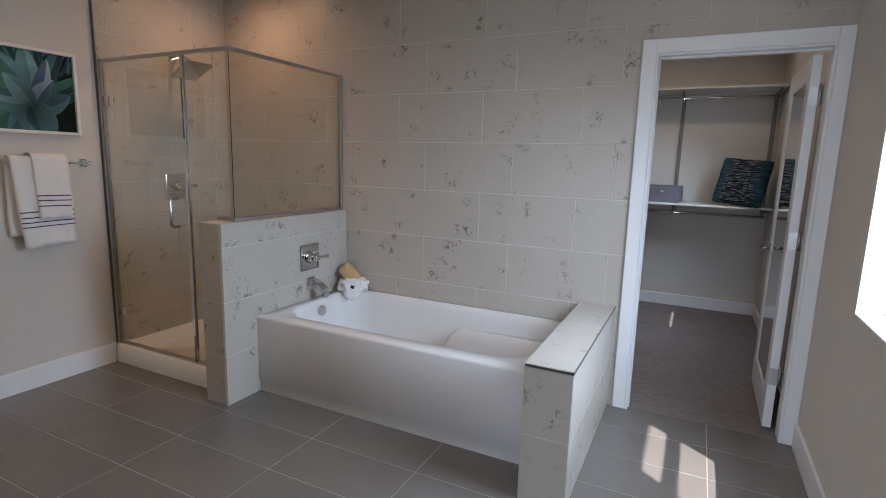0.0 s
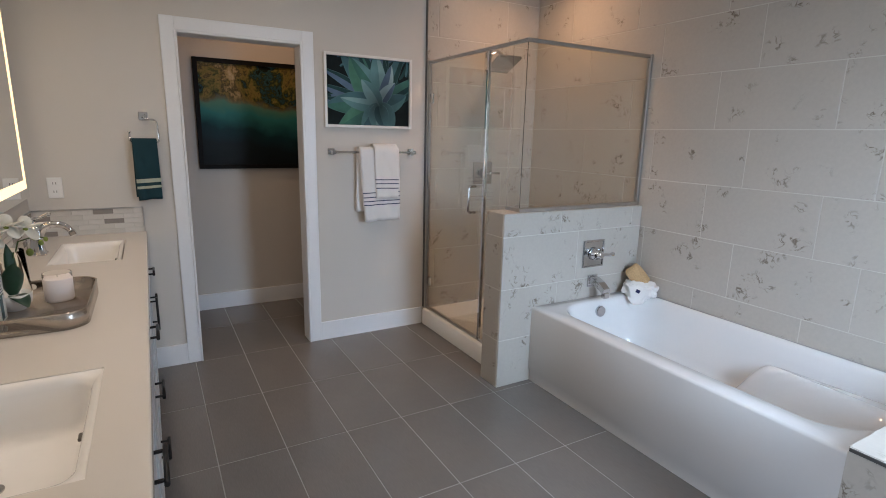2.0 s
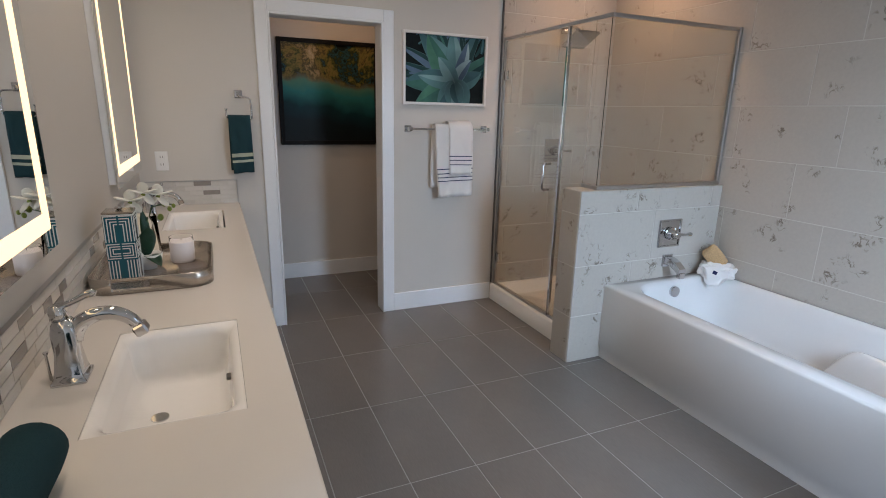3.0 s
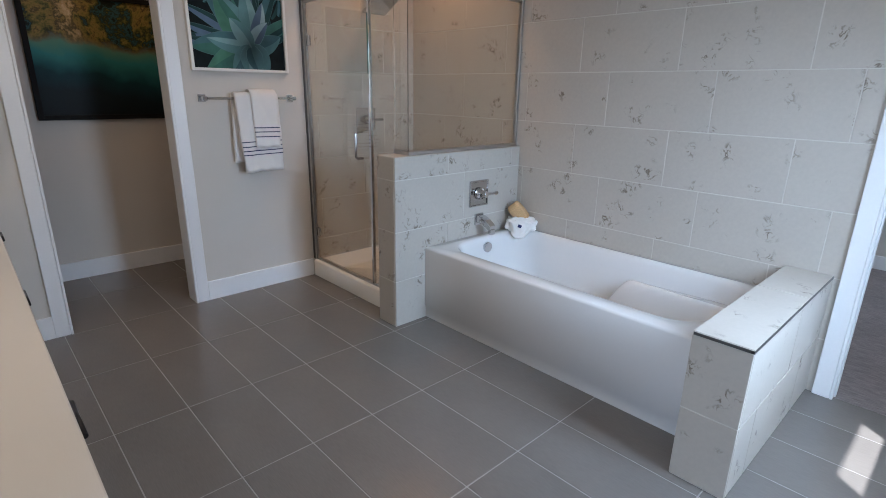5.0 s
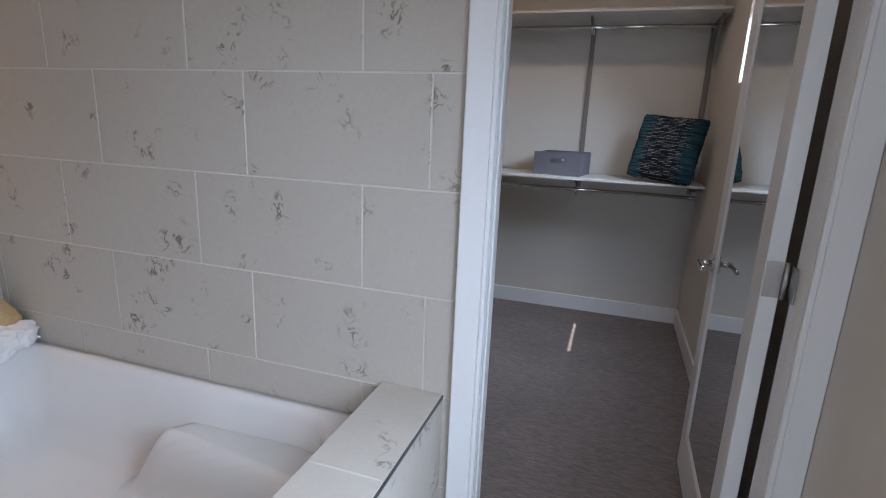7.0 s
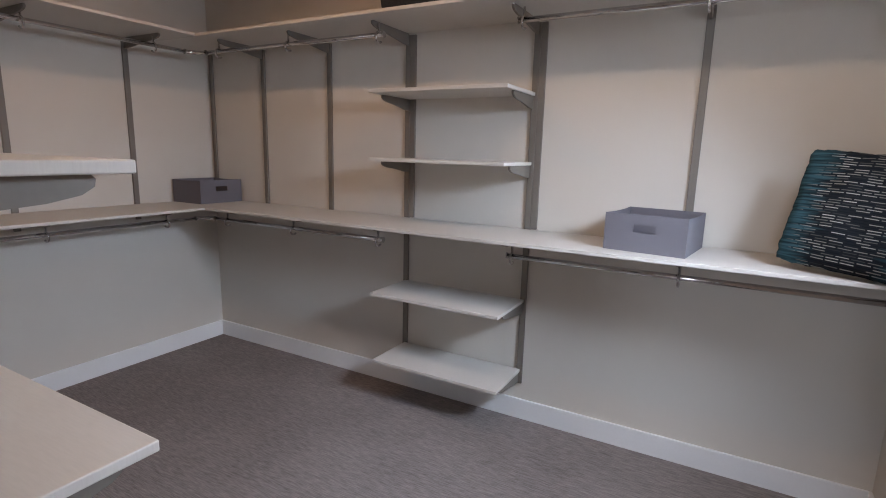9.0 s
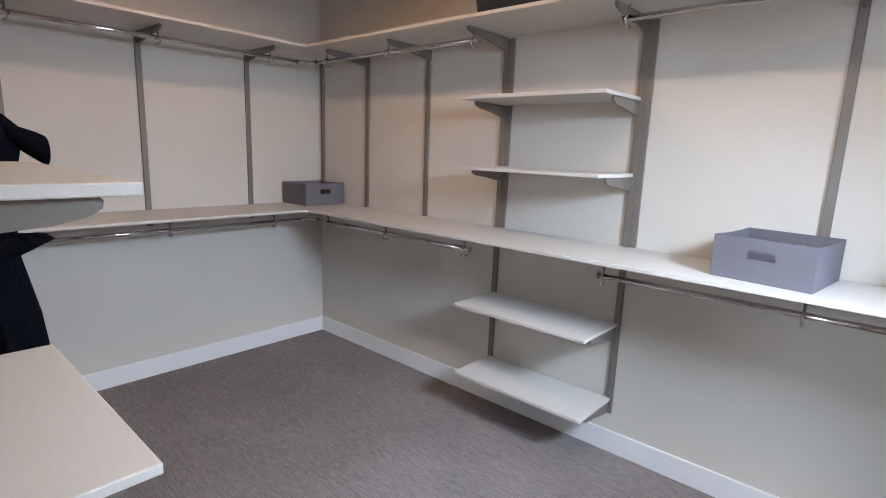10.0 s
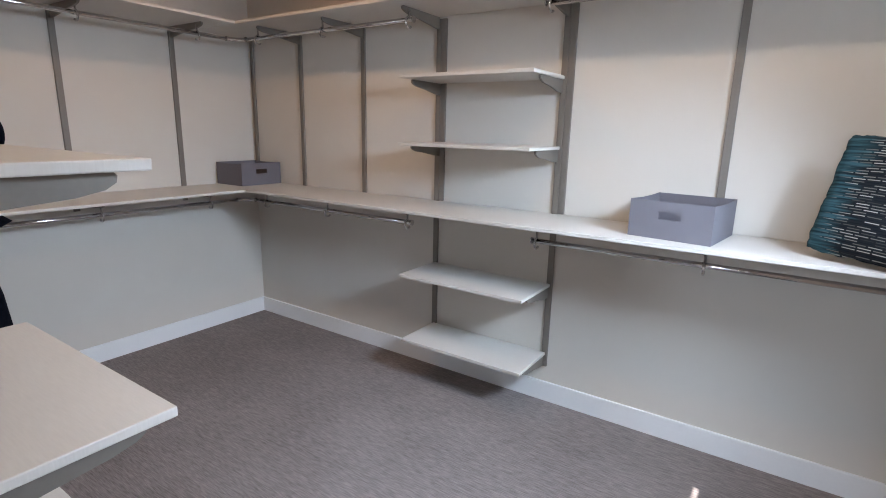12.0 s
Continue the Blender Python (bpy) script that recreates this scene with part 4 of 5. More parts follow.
part("finial", tube(B(), [(rx, 2.312, 1.47), (rx, 2.312, 1.478)], [0.006, 0.011], 12), M_CHROME, ring)
towel("guest_towel", "dark teal towel with pale stripes on the towel ring", "", M_TEAL, M_PALE, "pale green woven stripe",
      [(1.196, 0.022), (1.158, 0.015)], 2.316, 2.450, 1.10, 1.082, rx, 0.024, 0.020, 1.422, 0.014, 0.6, 16, 0.012, -0.010)

# ---- outlet ----
M_PLASTIC = material("white_plastic", (0.80, 0.79, 0.77), 0.3, 0, 0.01)
out = thing("wall_outlet", (WX, 1.93, 1.16), "white duplex wall outlet above the splash", "outlet")
part("plate", box(B(), (WX, 1.895, 1.105), (WX + 0.006, 1.965, 1.220), 0.003), M_PLASTIC, out)
for z in (1.140, 1.186):
    face = part("socket", box(B(), (WX + 0.006, 1.914, z - 0.017), (WX + 0.008, 1.946, z + 0.017), 0.0008, 1), M_PLASTIC, out)
    # thin dark pieces give the shaded slots by colour, nothing is cut
    for y in (1.923, 1.936):
        part("slot", box(B(), (WX + 0.008, y - 0.0015, z - 0.004), (WX + 0.0086, y + 0.0015, z + 0.008)), M_DARKTRIM, face)

# ---- agave picture ----
M_WHITEFRAME = material("white_frame", (0.76, 0.74, 0.70), 0.4, 0, 0.04, (1, 1, 6), 0.05, 50)
M_AG_BACK = material("print_dark", (0.006, 0.010, 0.011), 0.6, 0, 0.6, (), 0, 14, 0, 0.12)
LEAF_TONES = ((0.045, 0.105, 0.120), (0.085, 0.175, 0.185), (0.15, 0.255, 0.265), (0.070, 0.110, 0.165), (0.22, 0.31, 0.335), (0.014, 0.038, 0.040), (0.055, 0.150, 0.105), (0.038, 0.110, 0.090))


def leaf_print(colour):
    """Printed leaf tone, deepest in the heart of the rosette."""
    m = material("print_leaf", colour, 0.6, 0, 0.40, (1, 1, 1), 0, 9, 0, 0.12)
    n, link = m.node_tree.nodes, m.node_tree.links.new
    b = n["Principled BSDF"]
    base = b.inputs["Base Color"].links[0].from_socket
    co, gap, reach, deep = n.new("ShaderNodeTexCoord"), n.new("ShaderNodeVectorMath"), n.new("ShaderNodeMapRange"), n.new("ShaderNodeVectorMath")
    gap.operation, deep.operation = "DISTANCE", "SCALE"
    gap.inputs[1].default_value = (WX + 0.012, 3.858, 1.690)
    reach.inputs[1].default_value, reach.inputs[2].default_value, reach.inputs[3].default_value, reach.inputs[4].default_value = 0.02, 0.24, 0.30, 1.30
    link(co.outputs["Object"], gap.inputs[0])
    link(gap.outputs["Value"], reach.inputs[0])
    link(base, deep.inputs[0])
    link(reach.outputs[0], deep.inputs["Scale"])
    link(deep.outputs[0], b.inputs["Base Color"])
    return m


LEAVES = [leaf_print(tone) for tone in LEAF_TONES]
M_EDGE = material("print_leaf_edge", (0.085, 0.165, 0.17), 0.6, 0, 0.5, (), 0, 6, 0, 0.12)
PY_0, PY_1, PZ_0, PZ_1 = 3.462, 4.112, 1.535, 2.022


def frame_bars(x0, x1, y0, y1, z0, z1, w):
    bm = B()
    for lo, hi in (((y0, z0), (y0 + w, z1)), ((y1 - w, z0), (y1, z1)), ((y0 + w, z0), (y1 - w, z0 + w)), ((y0 + w, z1 - w), (y1 - w, z1))):
        box(bm, (x0, lo[0], lo[1]), (x1, hi[0], hi[1]), 0.002, 1)
    return bm


pic = thing("framed_print", (WX, (PY_0 + PY_1) / 2, PZ_0), "agave plant print in a slim white frame", "picture")
part("frame", frame_bars(WX, WX + 0.028, PY_0, PY_1, PZ_0, PZ_1, 0.018), M_WHITEFRAME, pic)
canvas = part("canvas", box(B(), (WX + 0.002, PY_0 + 0.018, PZ_0 + 0.018), (WX + 0.010, PY_1 - 0.018, PZ_1 - 0.018)), M_AG_BACK, pic, "dark printed ground")
rng = random.Random(5)
CY0, CZ0 = 3.858, 1.690
lims = (PY_0 + 0.019, PY_1 - 0.019, PZ_0 + 0.019, PZ_1 - 0.019)


def printed_leaf(cy, cz, ang, length, width, depth, bend):
    """The two halves of one flat printed leaf, clipped to the sheet."""
    n = 16
    left, right, mid = [], [], []
    for k in range(n + 1):
        u = k / n
        w = width * 2.45 * (u + 0.08) ** 0.62 * (1 - u) ** 0.85
        a = ang + bend * u
        py, pz = cy + length * u * math.cos(a), cz + length * u * math.sin(a)
        for side_list, s in ((left, 1), (right, -1), (mid, -0.15)):
            side_list.append((py - s * w * math.sin(a), pz + s * w * math.cos(a)))
    out = []
    for edge in ((left, mid), (mid, right)):
        bm = B()
        rows = [[bm.verts.new((depth, min(max(p[0], lims[0]), lims[1]), min(max(p[1], lims[2]), lims[3]))) for p in e] for e in edge]
        for k in range(n):
            q = (rows[0][k], rows[0][k + 1], rows[1][k + 1], rows[1][k])
            if len({(round(v.co.y, 5), round(v.co.z, 5)) for v in q}) > 2:
                bm.faces.new(q)
        out.append(bm)
    return out


depth = WX + 0.0105


def leaf_pair(cy, cz, ang, length, width, bend, lit, shade, edged=True):
    global depth
    if edged:
        depth += 0.00012
        for half_bm in printed_leaf(cy, cz, ang, length * 1.008, width + 0.0018, depth, bend):
            part("printed_leaf_edge", half_bm, M_EDGE, canvas)
    depth += 0.00012
    two = printed_leaf(cy, cz, ang, length, width, depth, bend)
    part("printed_leaf", two[0], LEAVES[lit], canvas)
    part("printed_leaf", two[1], LEAVES[shade], canvas)


# small dim leaves of the plants behind
for k in range(26):
    by = rng.uniform(*lims[:2])
    bz = rng.uniform(lims[2] + 0.12, lims[3])
    leaf_pair(by, bz, rng.uniform(0.3, 2.9), rng.uniform(0.10, 0.2), rng.uniform(0.010, 0.024), rng.uniform(-0.5, 0.5), rng.choice((0, 5, 3)), 5, False)
# the rosette, from the back to the front: angle, length, half width, bend, lit and shaded tone
ROSETTE = [
    (134, 0.49, 0.050, -0.10, 0, 5), (78, 0.36, 0.040, 0.10, 3, 5), (115, 0.37, 0.064, 0.12, 0, 1), (90, 0.35, 0.052, 0.05, 1, 2), (143, 0.37, 0.058, -0.22, 6, 7), (61, 0.29, 0.038, 0.12, 3, 4),
    (173, 0.38, 0.064, 0.10, 7, 0), (2, 0.22, 0.050, 0.22, 0, 1), (204, 0.34, 0.062, 0.05, 7, 6), (185, 0.28, 0.034, -0.16, 1, 2), (66, 0.20, 0.036, -0.15, 4, 3), (119, 0.21, 0.044, 0.10, 2, 1),
    (313, 0.21, 0.060, -0.20, 1, 2), (226, 0.20, 0.046, 0.05, 0, 1), (258, 0.17, 0.054, 0.05, 2, 1), (286, 0.16, 0.044, 0.0, 1, 0),
]
for k in range(9):
    leaf_pair(CY0, CZ0, radians(18 + 21 * k), rng.uniform(0.42, 0.52), rng.uniform(0.034, 0.050), rng.uniform(-0.25, 0.25), rng.choice((0, 3, 7, 0)), 5)
for ang, ell, wide, swing, lit, shade in ROSETTE:
    leaf_pair(CY0, CZ0, radians(ang), ell * 1.03, wide * 1.22, swing * 1.5, lit, shade)

# ---- painting in the toilet room ----
M_BLACKFRAME = material("black_frame", (0.006, 0.0055, 0.005), 0.55, 0, 0.1, (), 0, 50, 0, 0.15)


def painting_material():
    """Loose landscape: ochre and olive foliage over teal water that sinks into black."""
    m = bpy.data.materials.new("landscape_paint")
    m.use_nodes = True
    n, link = m.node_tree.nodes, m.node_tree.links.new
    b = n["Principled BSDF"]
    b.inputs["Roughness"].default_value, b.inputs["Specular IOR Level"].default_value = 0.5, 0.2
    co = n.new("ShaderNodeTexCoord")
    sep = n.new("ShaderNodeSeparateXYZ")
    link(co.outputs["Object"], sep.inputs[0])
    wob = n.new("ShaderNodeTexNoise")
    wob.inputs["Scale"].default_value, wob.inputs["Detail"].default_value = 4.0, 6
    link(co.outputs["Object"], wob.inputs[0])
    h = n.new("ShaderNodeMath")
    h.operation = "MULTIPLY_ADD"
    h.inputs[1].default_value = 0.20
    link(wob.outputs[0], h.inputs[0])
    link(sep.outputs[2], h.inputs[2])
    tilt = n.new("ShaderNodeMath")
    tilt.operation = "MULTIPLY_ADD"
    tilt.inputs[1].default_value = 0.12
    link(sep.outputs[1], tilt.inputs[0])
    link(h.outputs[0], tilt.inputs[2])
    rg = n.new("ShaderNodeMapRange")
    rg.inputs[1].default_value, rg.inputs[2].default_value = 1.19 + 0.10 + 0.38, 2.05 + 0.10 + 0.38
    link(tilt.outputs[0], rg.inputs[0])
    ramp = n.new("ShaderNodeValToRGB")
    e = ramp.color_ramp.elements
    e[0].position, e[0].color = 0.0, (0.003, 0.005, 0.006, 1)
    e[1].position, e[1].color = 1.0, (0.05, 0.06, 0.02, 1)
    for p, c in ((0.20, (0.004, 0.012, 0.016)), (0.34, (0.005, 0.040, 0.05)), (0.50, (0.030, 0.20, 0.20)), (0.58, (0.09, 0.24, 0.17)), (0.62, (0.20, 0.16, 0.08)), (0.70, (0.16, 0.10, 0.03)), (0.80, (0.05, 0.06, 0.015)), (0.88, (0.02, 0.05, 0.05))):
        x = e.new(p)
        x.color = (*c, 1)
    link(rg.outputs[0], ramp.inputs[0])
    dab = n.new("ShaderNodeTexVoronoi")
    dab.inputs["Scale"].default_value = 22
    link(co.outputs["Object"], dab.inputs[0])
    patch = n.new("ShaderNodeTexNoise")
    patch.inputs["Scale"].default_value, patch.inputs["Detail"].default_value = 3.4, 10
    patch.inputs["Distortion"].default_value = 0.25
    patch.inputs["Roughness"].default_value = 0.70
    link(co.outputs["Object"], patch.inputs[0])
    pr = n.new("ShaderNodeValToRGB")
    q = pr.color_ramp.elements
    q[0].position, q[0].color = 0.36, (0.003, 0.006, 0.005, 1)
    q[1].position, q[1].color = 0.70, (0.55, 0.42, 0.24, 1)
    for p, c in ((0.43, (0.008, 0.016, 0.010)), (0.455, (0.03, 0.10, 0.105)), (0.485, (0.012, 0.022, 0.012)), (0.52, (0.11, 0.11, 0.025)), (0.555, (0.27, 0.19, 0.05)), (0.59, (0.045, 0.045, 0.018)), (0.63, (0.34, 0.24, 0.09))):
        x = q.new(p)
        x.color = (*c, 1)
    link(patch.outputs[0], pr.inputs[0])
    gate = n.new("ShaderNodeMapRange")
    gate.inputs[1].default_value, gate.inputs[2].default_value = 0.58, 0.66
    link(rg.outputs[0], gate.inputs[0])
    dk = n.new("ShaderNodeMix")
    dk.data_type = "RGBA"
    link(gate.outputs[0], dk.inputs[0])
    link(ramp.outputs[0], dk.inputs[6])
    link(pr.outputs[0], dk.inputs[7])
    link(dk.outputs[2], b.inputs["Base Color"])
    bp = n.new("ShaderNodeBump")
    bp.inputs["Strength"].default_value = 0.25
    link(dab.outputs[0], bp.inputs["Height"])
    link(bp.outputs[0], b.inputs["Normal"])
    return m


art = thing("framed_painting", (WCX, 3.18, 1.19), "dark green and teal landscape painting in a black frame", "painting")
part("frame", frame_bars(WCX, WCX + 0.035, 2.752, 3.602, 1.19, 2.048, 0.034), M_BLACKFRAME, art)
part("canvas", box(B(), (WCX + 0.002, 2.786, 1.224), (WCX + 0.022, 3.568, 2.014)), painting_material(), art, "painted canvas")

# ---- tray and what stands on it ----
M_TRAY = material("brushed_silver_tray", (0.47, 0.42, 0.37), 0.25, 0.9, 0.05, (1, 1, 12), 0.05, 60)
tray = thing("tray", (-1.70, 1.99, CZ), "brushed silver metal tray with rounded corners", "tray")
bm = B()
loft(bm, [rounded(-1.935, -1.465, 1.815, 2.188, CZ, 0.07), rounded(-1.935, -1.465, 1.815, 2.188, CZ + 0.052, 0.07), rounded(-1.931, -1.469, 1.819, 2.184, CZ + 0.054, 0.066), rounded(-1.929, -1.471, 1.821, 2.182, CZ + 0.050, 0.064),
          rounded(-1.929, -1.471, 1.821, 2.182, CZ + 0.008, 0.064)], True, True)
tray_body = part("tray_body", bm, M_TRAY, tray)
for ex in (-1.467, -1.933):
    cutter = new("cutter", mesh_of("cutter", box(B(), (ex - 0.02, 1.887, CZ + 0.019), (ex + 0.02, 1.997, CZ + 0.041), 0.0105, 4), M_TRAY))
    cut = tray_body.modifiers.new("slot", "BOOLEAN")
    cut.operation, cut.solver, cut.object = "DIFFERENCE", "EXACT", cutter
    bpy.context.view_layer.update()
    cut_mesh = bpy.data.meshes.new_from_object(tray_body.evaluated_get(bpy.context.evaluated_depsgraph_get()))
    tray_body.modifiers.clear()
    tray_body.data = cut_mesh
    bpy.data.objects.remove(cutter)
TF = CZ + 0.0085
M_BOXTEAL = material("teal_lacquer", (0.015, 0.105, 0.145), 0.25, 0, 0.08, (), 0, 20)
M_BOXLINE = material("white_inlay", (0.72, 0.75, 0.74), 0.3, 0, 0.03)
jar = thing("patterned_box", (-1.62, 1.914, TF), "tall teal box with a white geometric line pattern", "box")
body = part("body", box(B(), (-1.661, 1.8695, TF), (-1.572, 1.9585, TF + 0.235), 0.002, 1), M_BOXTEAL, jar)
part("lid", box(B(), (-1.6615, 1.8690, TF + 0.236), (-1.571, 1.9590, TF + 0.243), 0.002, 1), M_TRAY, jar, "silver patterned lid")
part("lid_knob", tube(B(), [(-1.622, 1.914, TF + 0.243), (-1.622, 1.914, TF + 0.249), (-1.622, 1.914, TF + 0.255)], [0.006, 0.014, 0.008], 12), M_CHROME, jar)


def greek_lines():
    """Nested square lines, two columns by three storeys."""
    y0, y1, z0 = 1.8695, 1.9585, TF
    fx = -1.572
    lw = 0.0030

    def line(a, b, c, d, where):
        bm = B()
        if where == "front":
            box(bm, (fx - 0.0005, a, c), (fx + 0.0012, b, d))
        else:
            box(bm, (fx - (b - y0), y1 - 0.0005, c), (fx - (a - y0), y1 + 0.0012, d))
        part("inlay_line", bm, M_BOXLINE, body)

    for where in ("front", "side"):
        line(y0, y1, z0, z0 + lw, where)
        line(y0, y1, z0 + 0.232, z0 + 0.235, where)
        for side_y, s in ((y0 + 0.002, 1), (y1 - 0.002, -1)):
            mid = (y0 + y1) / 2 - s * 0.003
            for k in range(4 if where == "front" else 3):
                o = 0.0092 * k
                a = side_y + s * o
                lo, hi = sorted((a, a + s * lw))
                line(lo, hi, z0 + 0.142, z0 + 0.228 - o, where)
                lo, hi = sorted((a, mid))
                line(lo, hi, z0 + 0.228 - o, z0 + 0.228 - o + lw, where)
                lo, hi = sorted((a, a + s * lw))
                line(lo, hi, z0 + 0.006, z0 + 0.078, where)
            for k in range(3):
                o = 0.0082 * k
                a = side_y + s * o
                lo, hi = sorted((a, a + s * lw))
                line(lo, hi, z0 + 0.084 + o, z0 + 0.136 - o, where)
                lo, hi = sorted((a, mid))
                line(lo, hi, z0 + 0.084 + o, z0 + 0.084 + o + lw, where)
                line(lo, hi, z0 + 0.136 - o - lw, z0 + 0.136 - o, where)


greek_lines()

M_CLEAR = glass_material("clear_glass", (0.99, 0.995, 0.995), 0.0, 1.10)
M_WAX = material("white_wax", (0.82, 0.76, 0.74), 0.5, 0, 0.03)
candle = thing("candle_jar", (-1.80, 2.08, TF), "white candle in a clear glass jar", "candle")
c = (-1.80, 2.08)
circle = lambda r, z: [Vector((c[0] + r * math.cos(2 * math.pi * k / 32), c[1] + r * math.sin(2 * math.pi * k / 32), z)) for k in range(32)]
glass = part("jar", loft(B(), [circle(0.0436, TF + 0.0805), circle(0.0436, TF + 0.098), circle(0.0425, TF + 0.099), circle(0.0415, TF + 0.098), circle(0.0415, TF + 0.0805)], False), M_CLEAR, candle, "clear glass jar")
glass.visible_shadow = False
part("wax", loft(B(), [circle(0.040, TF), circle(0.0432, TF + 0.006), circle(0.0436, TF + 0.079), circle(0.042, TF + 0.080)], True, True), M_WAX, candle)
part("wick", tube(B(), [(c[0], c[1], TF + 0.08), (c[0] + 0.001, c[1], TF + 0.090)], 0.001, 6), M_DARKTRIM, candle)

M_POT = material("white_ceramic", (0.78, 0.78, 0.77), 0.2, 0, 0.02)
M_OLEAF = material("orchid_leaf", (0.020, 0.062, 0.035), 0.35, 0, 0.25, (), 0.1, 30)
M_PETAL = material("orchid_petal", (0.80, 0.78, 0.70), 0.55, 0, 0.06, (), 0.1, 60)
M_STEM = material("orchid_stem", (0.06, 0.10, 0.03), 0.5, 0, 0.2)
M_BUD = material("orchid_bud", (0.20, 0.25, 0.04), 0.5, 0, 0.2)
orchid = thing("potted_orchid", (-1.735, 1.965, TF), "white orchid with green leaves in a white pot under clear glass", "plant")
c = (-1.735, 1.968)
part("pot", loft(B(), [circle(0.028, TF), circle(0.030, TF + 0.012), circle(0.046, TF + 0.022), circle(0.050, TF + 0.055), circle(0.046, TF + 0.055), circle(0.042, TF + 0.035)], True, True), M_POT, orchid, "white footed ceramic pot")
vase = part("vase", loft(B(), [circle(0.0475, TF + 0.056), circle(0.050, TF + 0.06), circle(0.043, TF + 0.20), circle(0.0415, TF + 0.20), circle(0.0485, TF + 0.062), circle(0.046, TF + 0.057)], False, False), M_CLEAR, orchid, "clear glass vase")
vase.visible_shadow = False


def leaf_blade(base, way, length, width, droop, mat, name="leaf"):
    base, way = Vector(base), Vector(way).normalized()
    side = way.cross(Vector((0, 0, 1))).normalized()
    up = side.cross(way)
    bm = B()
    rows = []
    n = 10
    for s in (0, 1):
        lay = []
        for k in range(n + 1):
            u = k / n
            w = width * math.sin(math.pi * min(0.08 + u * 0.92, 0.995)) ** 0.7
            p = base + way * length * u + up * (-droop * u * u * length) - up * 0.0015 * s
            lay.append([bm.verts.new(p + side * w * t + up * abs(t) * w * 0.25) for t in (-1, -0.5, 0, 0.5, 1)])
        rows.append(lay)
    for s in (0, 1):
        for k in range(n):
            for t in range(4):
                bm.faces.new((rows[s][k][t], rows[s][k][t + 1], rows[s][k + 1][t + 1], rows[s][k + 1][t])).smooth = True
    for k in range(n):
        for t in (0, 4):
            bm.faces.new((rows[0][k][t], rows[0][k + 1][t], rows[1][k + 1][t], rows[1][k][t]))
    part(name, bm, mat, orchid)


leaf_blade((c[0], c[1], TF + 0.05), (0.35, 0.12, 0.9), 0.13, 0.030, 0.1, M_OLEAF)
leaf_blade((c[0], c[1] + 0.005, TF + 0.07), (0.1, 0.05, 1.0), 0.145, 0.017, -0.25, M_OLEAF)
leaf_blade((c[0], c[1], TF + 0.045), (0.6, 0.35, 0.25), 0.085, 0.026, 0.6, M_OLEAF)
part("stem", tube(B(), [(c[0], c[1], TF + 0.05), (c[0] - 0.01, c[1] + 0.01, TF + 0.16), (c[0] - 0.01, c[1] + 0.03, TF + 0.225), (c[0] - 0.03, c[1] + 0.07, TF + 0.235), (c[0] - 0.05, c[1] + 0.10, TF + 0.225)], 0.0025, 6), M_STEM, orchid)
for fy, fz, fx in ((0.014, 0.283, 0.02), (0.058, 0.272, 0.0), (-0.028, 0.258, 0.03)):
    ctr = Vector((c[0] + fx, c[1] + fy, TF + fz))
    bm = B()
    for k in range(5):
        a = 2 * math.pi * k / 5 + 0.3
        r = 0.046 if k % 2 == 0 else 0.038
        way = Vector((0.35, math.cos(a), math.sin(a))).normalized()
        m4 = Matrix.Translation(ctr + way * r * 0.55) @ way.to_track_quat("X", "Z").to_matrix().to_4x4() @ Matrix.Diagonal((r * 0.62, r * 0.5, r * 0.10, 1))
        bmesh.ops.create_icosphere(bm, subdivisions=2, radius=1, matrix=m4)
    for f in bm.faces:
        f.smooth = True
    flower = part("blossom", bm, M_PETAL, orchid, "white orchid blossom")
    bm = B()
    bmesh.ops.create_icosphere(bm, subdivisions=2, radius=0.007, matrix=Matrix.Translation(ctr + Vector((0.012, 0, -0.004))))
    part("lip", bm, M_BUD, flower)
for dy, dz, r in ((0.072, 0.236, 0.010), (0.088, 0.215, 0.008), (0.102, 0.226, 0.007), (0.055, 0.185, 0.011)):
    bm = B()
    bmesh.ops.create_icosphere(bm, subdivisions=2, radius=1, matrix=Matrix.Translation((c[0] - 0.02, c[1] + dy, TF + dz)) @ Matrix.Diagonal((r, r, r * 1.25, 1)))
    part("bud", bm, M_BUD, orchid)

# ---- rolled towel at the counter's end ----
tw = thing("rolled_towel", (-0.40, 1.925, CZ), "dark teal rolled terry towel on the counter", "towel")
bm = B()
rr = 0.055
pts = []
for k in range(60):
    a = 2 * math.pi * 2.6 * k / 59
    r = 0.012 + (rr - 0.012) * k / 59
    pts.append((r * math.cos(a), r * math.sin(a)))
rows = [[bm.verts.new((-0.525 + 0.25 * s / 10, 1.925 + p[0] * (1 + 0.03 * math.sin(s)), CZ + rr + p[1])) for p in pts] for s in range(11)]
for a, b in zip(rows, rows[1:]):
    for k in range(59):
        bm.faces.new((a[k], a[k + 1], b[k + 1], b[k])).smooth = True
ob = part("roll", bm, M_TEAL, tw)
so = ob.modifiers.new("thick", "SOLIDIFY")
so.thickness = 0.009

